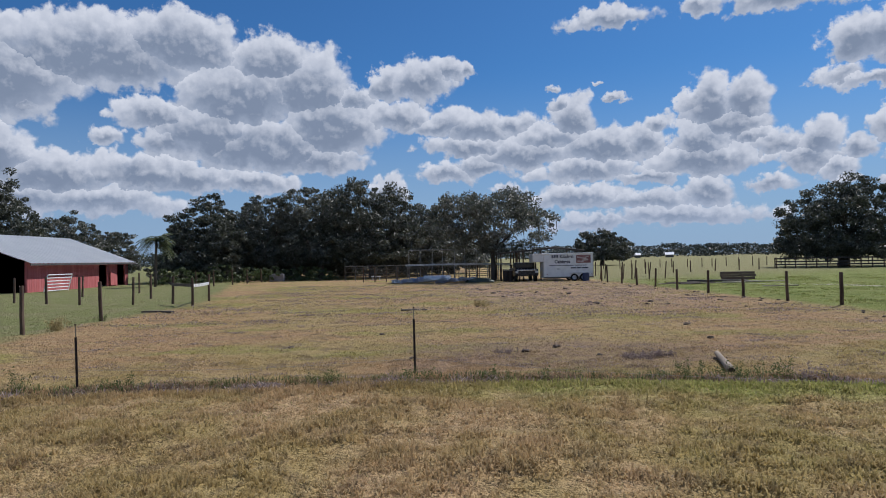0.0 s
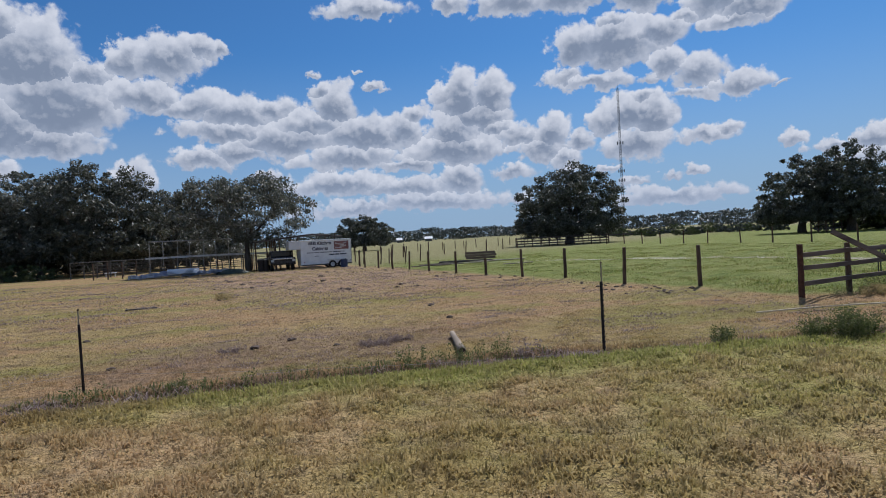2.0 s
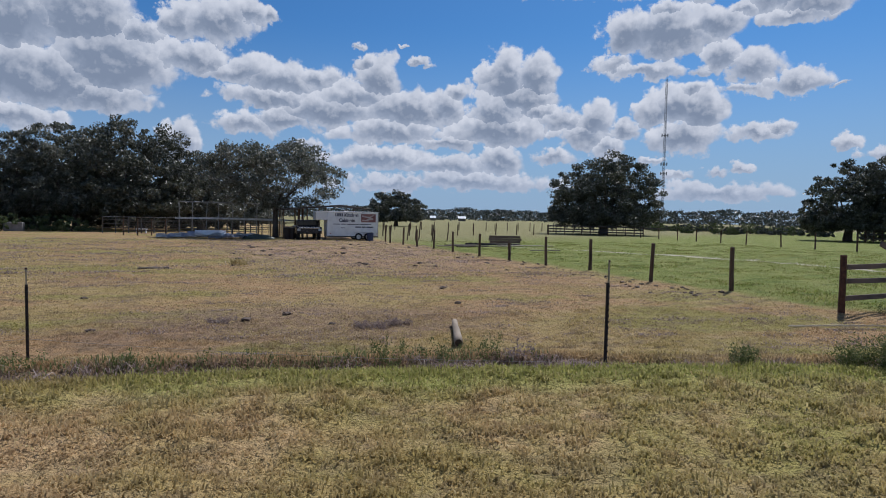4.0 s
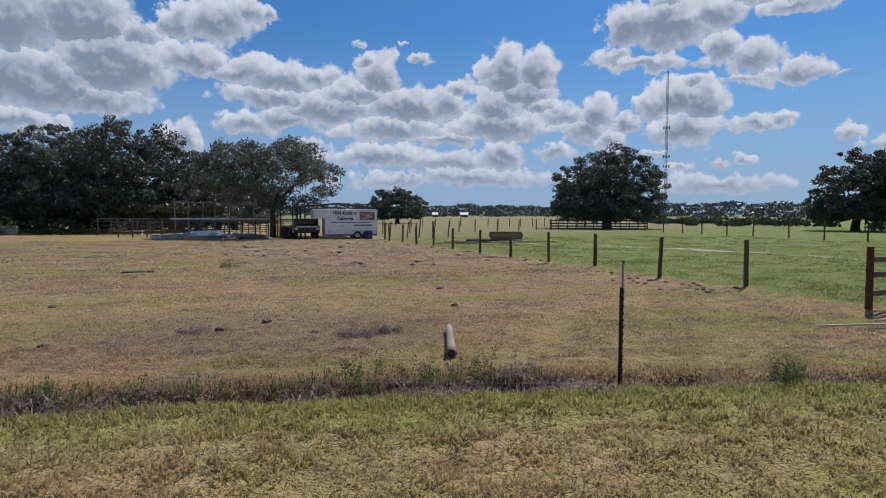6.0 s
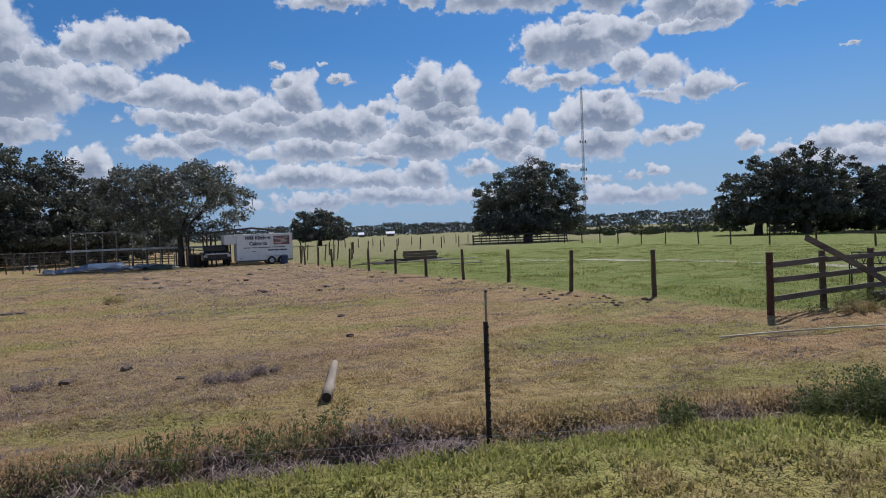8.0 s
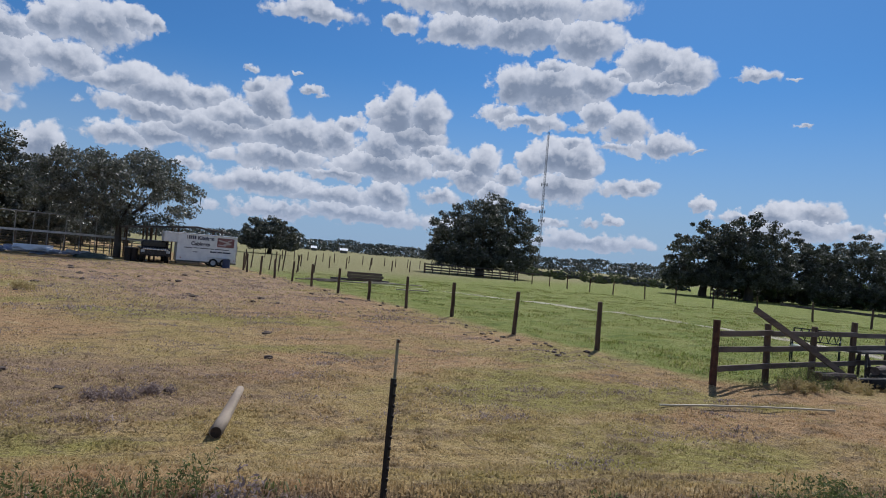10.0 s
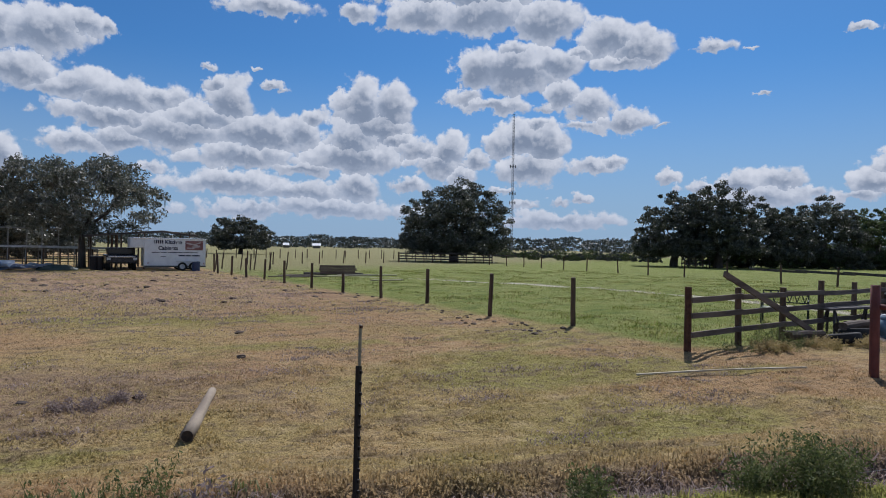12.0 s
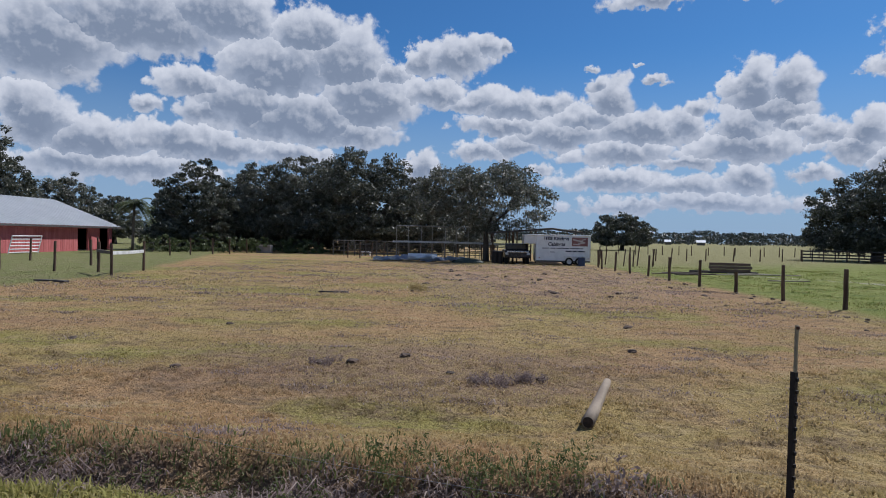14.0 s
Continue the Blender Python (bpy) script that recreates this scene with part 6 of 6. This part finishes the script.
for az, d, w in ((19.2, 470, 6.0), (16.6, 480, 4.5)):
    x, y = polar(az, d)
    hut = thing("far_barn", (x, y, 0), "small far-off farm building with a pale roof", "barn", "far farm buildings", turn=-az)
    bm = bmesh.new()
    box(bm, (w * 0.9, 7, 2.0), (0, 0, 1.0))
    part("wall", bm, PIPE_DARK, hut)
    bm = bmesh.new()
    pts = [(-4.2, 1.9), (4.2, 1.9), (0, 3.6)]
    va = [bm.verts.new((-w / 2, y_, z_)) for y_, z_ in pts]
    vb = [bm.verts.new((w / 2, y_, z_)) for y_, z_ in pts]
    for i in range(3):
        j = (i + 1) % 3
        bm.faces.new((va[i], va[j], vb[j], vb[i]))
    bm.faces.new(va[::-1])
    bm.faces.new(vb)
    part("roof", bm, WHITE, hut)
MX, MY = polar(36.42, 500)
mast = thing("radio_mast", (MX, MY, 0), "tall grey lattice radio mast beyond the pasture", "mast")
TOP = 107.0
for k in range(3):
    a = k * math.tau / 3
    bm = bmesh.new()
    tube(bm, (1.0 * math.cos(a), 1.0 * math.sin(a), 0), (0.75 * math.cos(a), 0.75 * math.sin(a), TOP), 0.14, 0.12, 6)
    part("leg", bm, MAST, mast)
bm = bmesh.new()
for i in range(50):
    z = i * TOP / 50
    for k in range(3):
        a, b = k * math.tau / 3, (k + 1) * math.tau / 3
        r = 1.0 - 0.25 * z / TOP
        tube(bm, (r * math.cos(a), r * math.sin(a), z), (r * math.cos(b), r * math.sin(b), z + TOP / 50), 0.06, 0.06, 4)
part("lattice", bm, MAST, mast)
bm = bmesh.new()
tube(bm, (0, 0, TOP), (0, 0, TOP + 5), 0.1, 0.06, 6)
part("aerial", bm, MAST, mast)
for z in (38.0, 45.0, 66.0):
    bm = bmesh.new()
    for k in range(6):
        a = k * math.tau / 6
        box(bm, (0.5, 0.35, 2.2), (2.3 * math.cos(a), 2.3 * math.sin(a), z), (0, 0, math.degrees(a)), bevel=0.05)
        tube(bm, (0, 0, z), (2.3 * math.cos(a), 2.3 * math.sin(a), z), 0.08, 0.08, 5)
    part("antenna_ring", bm, MAST, mast)
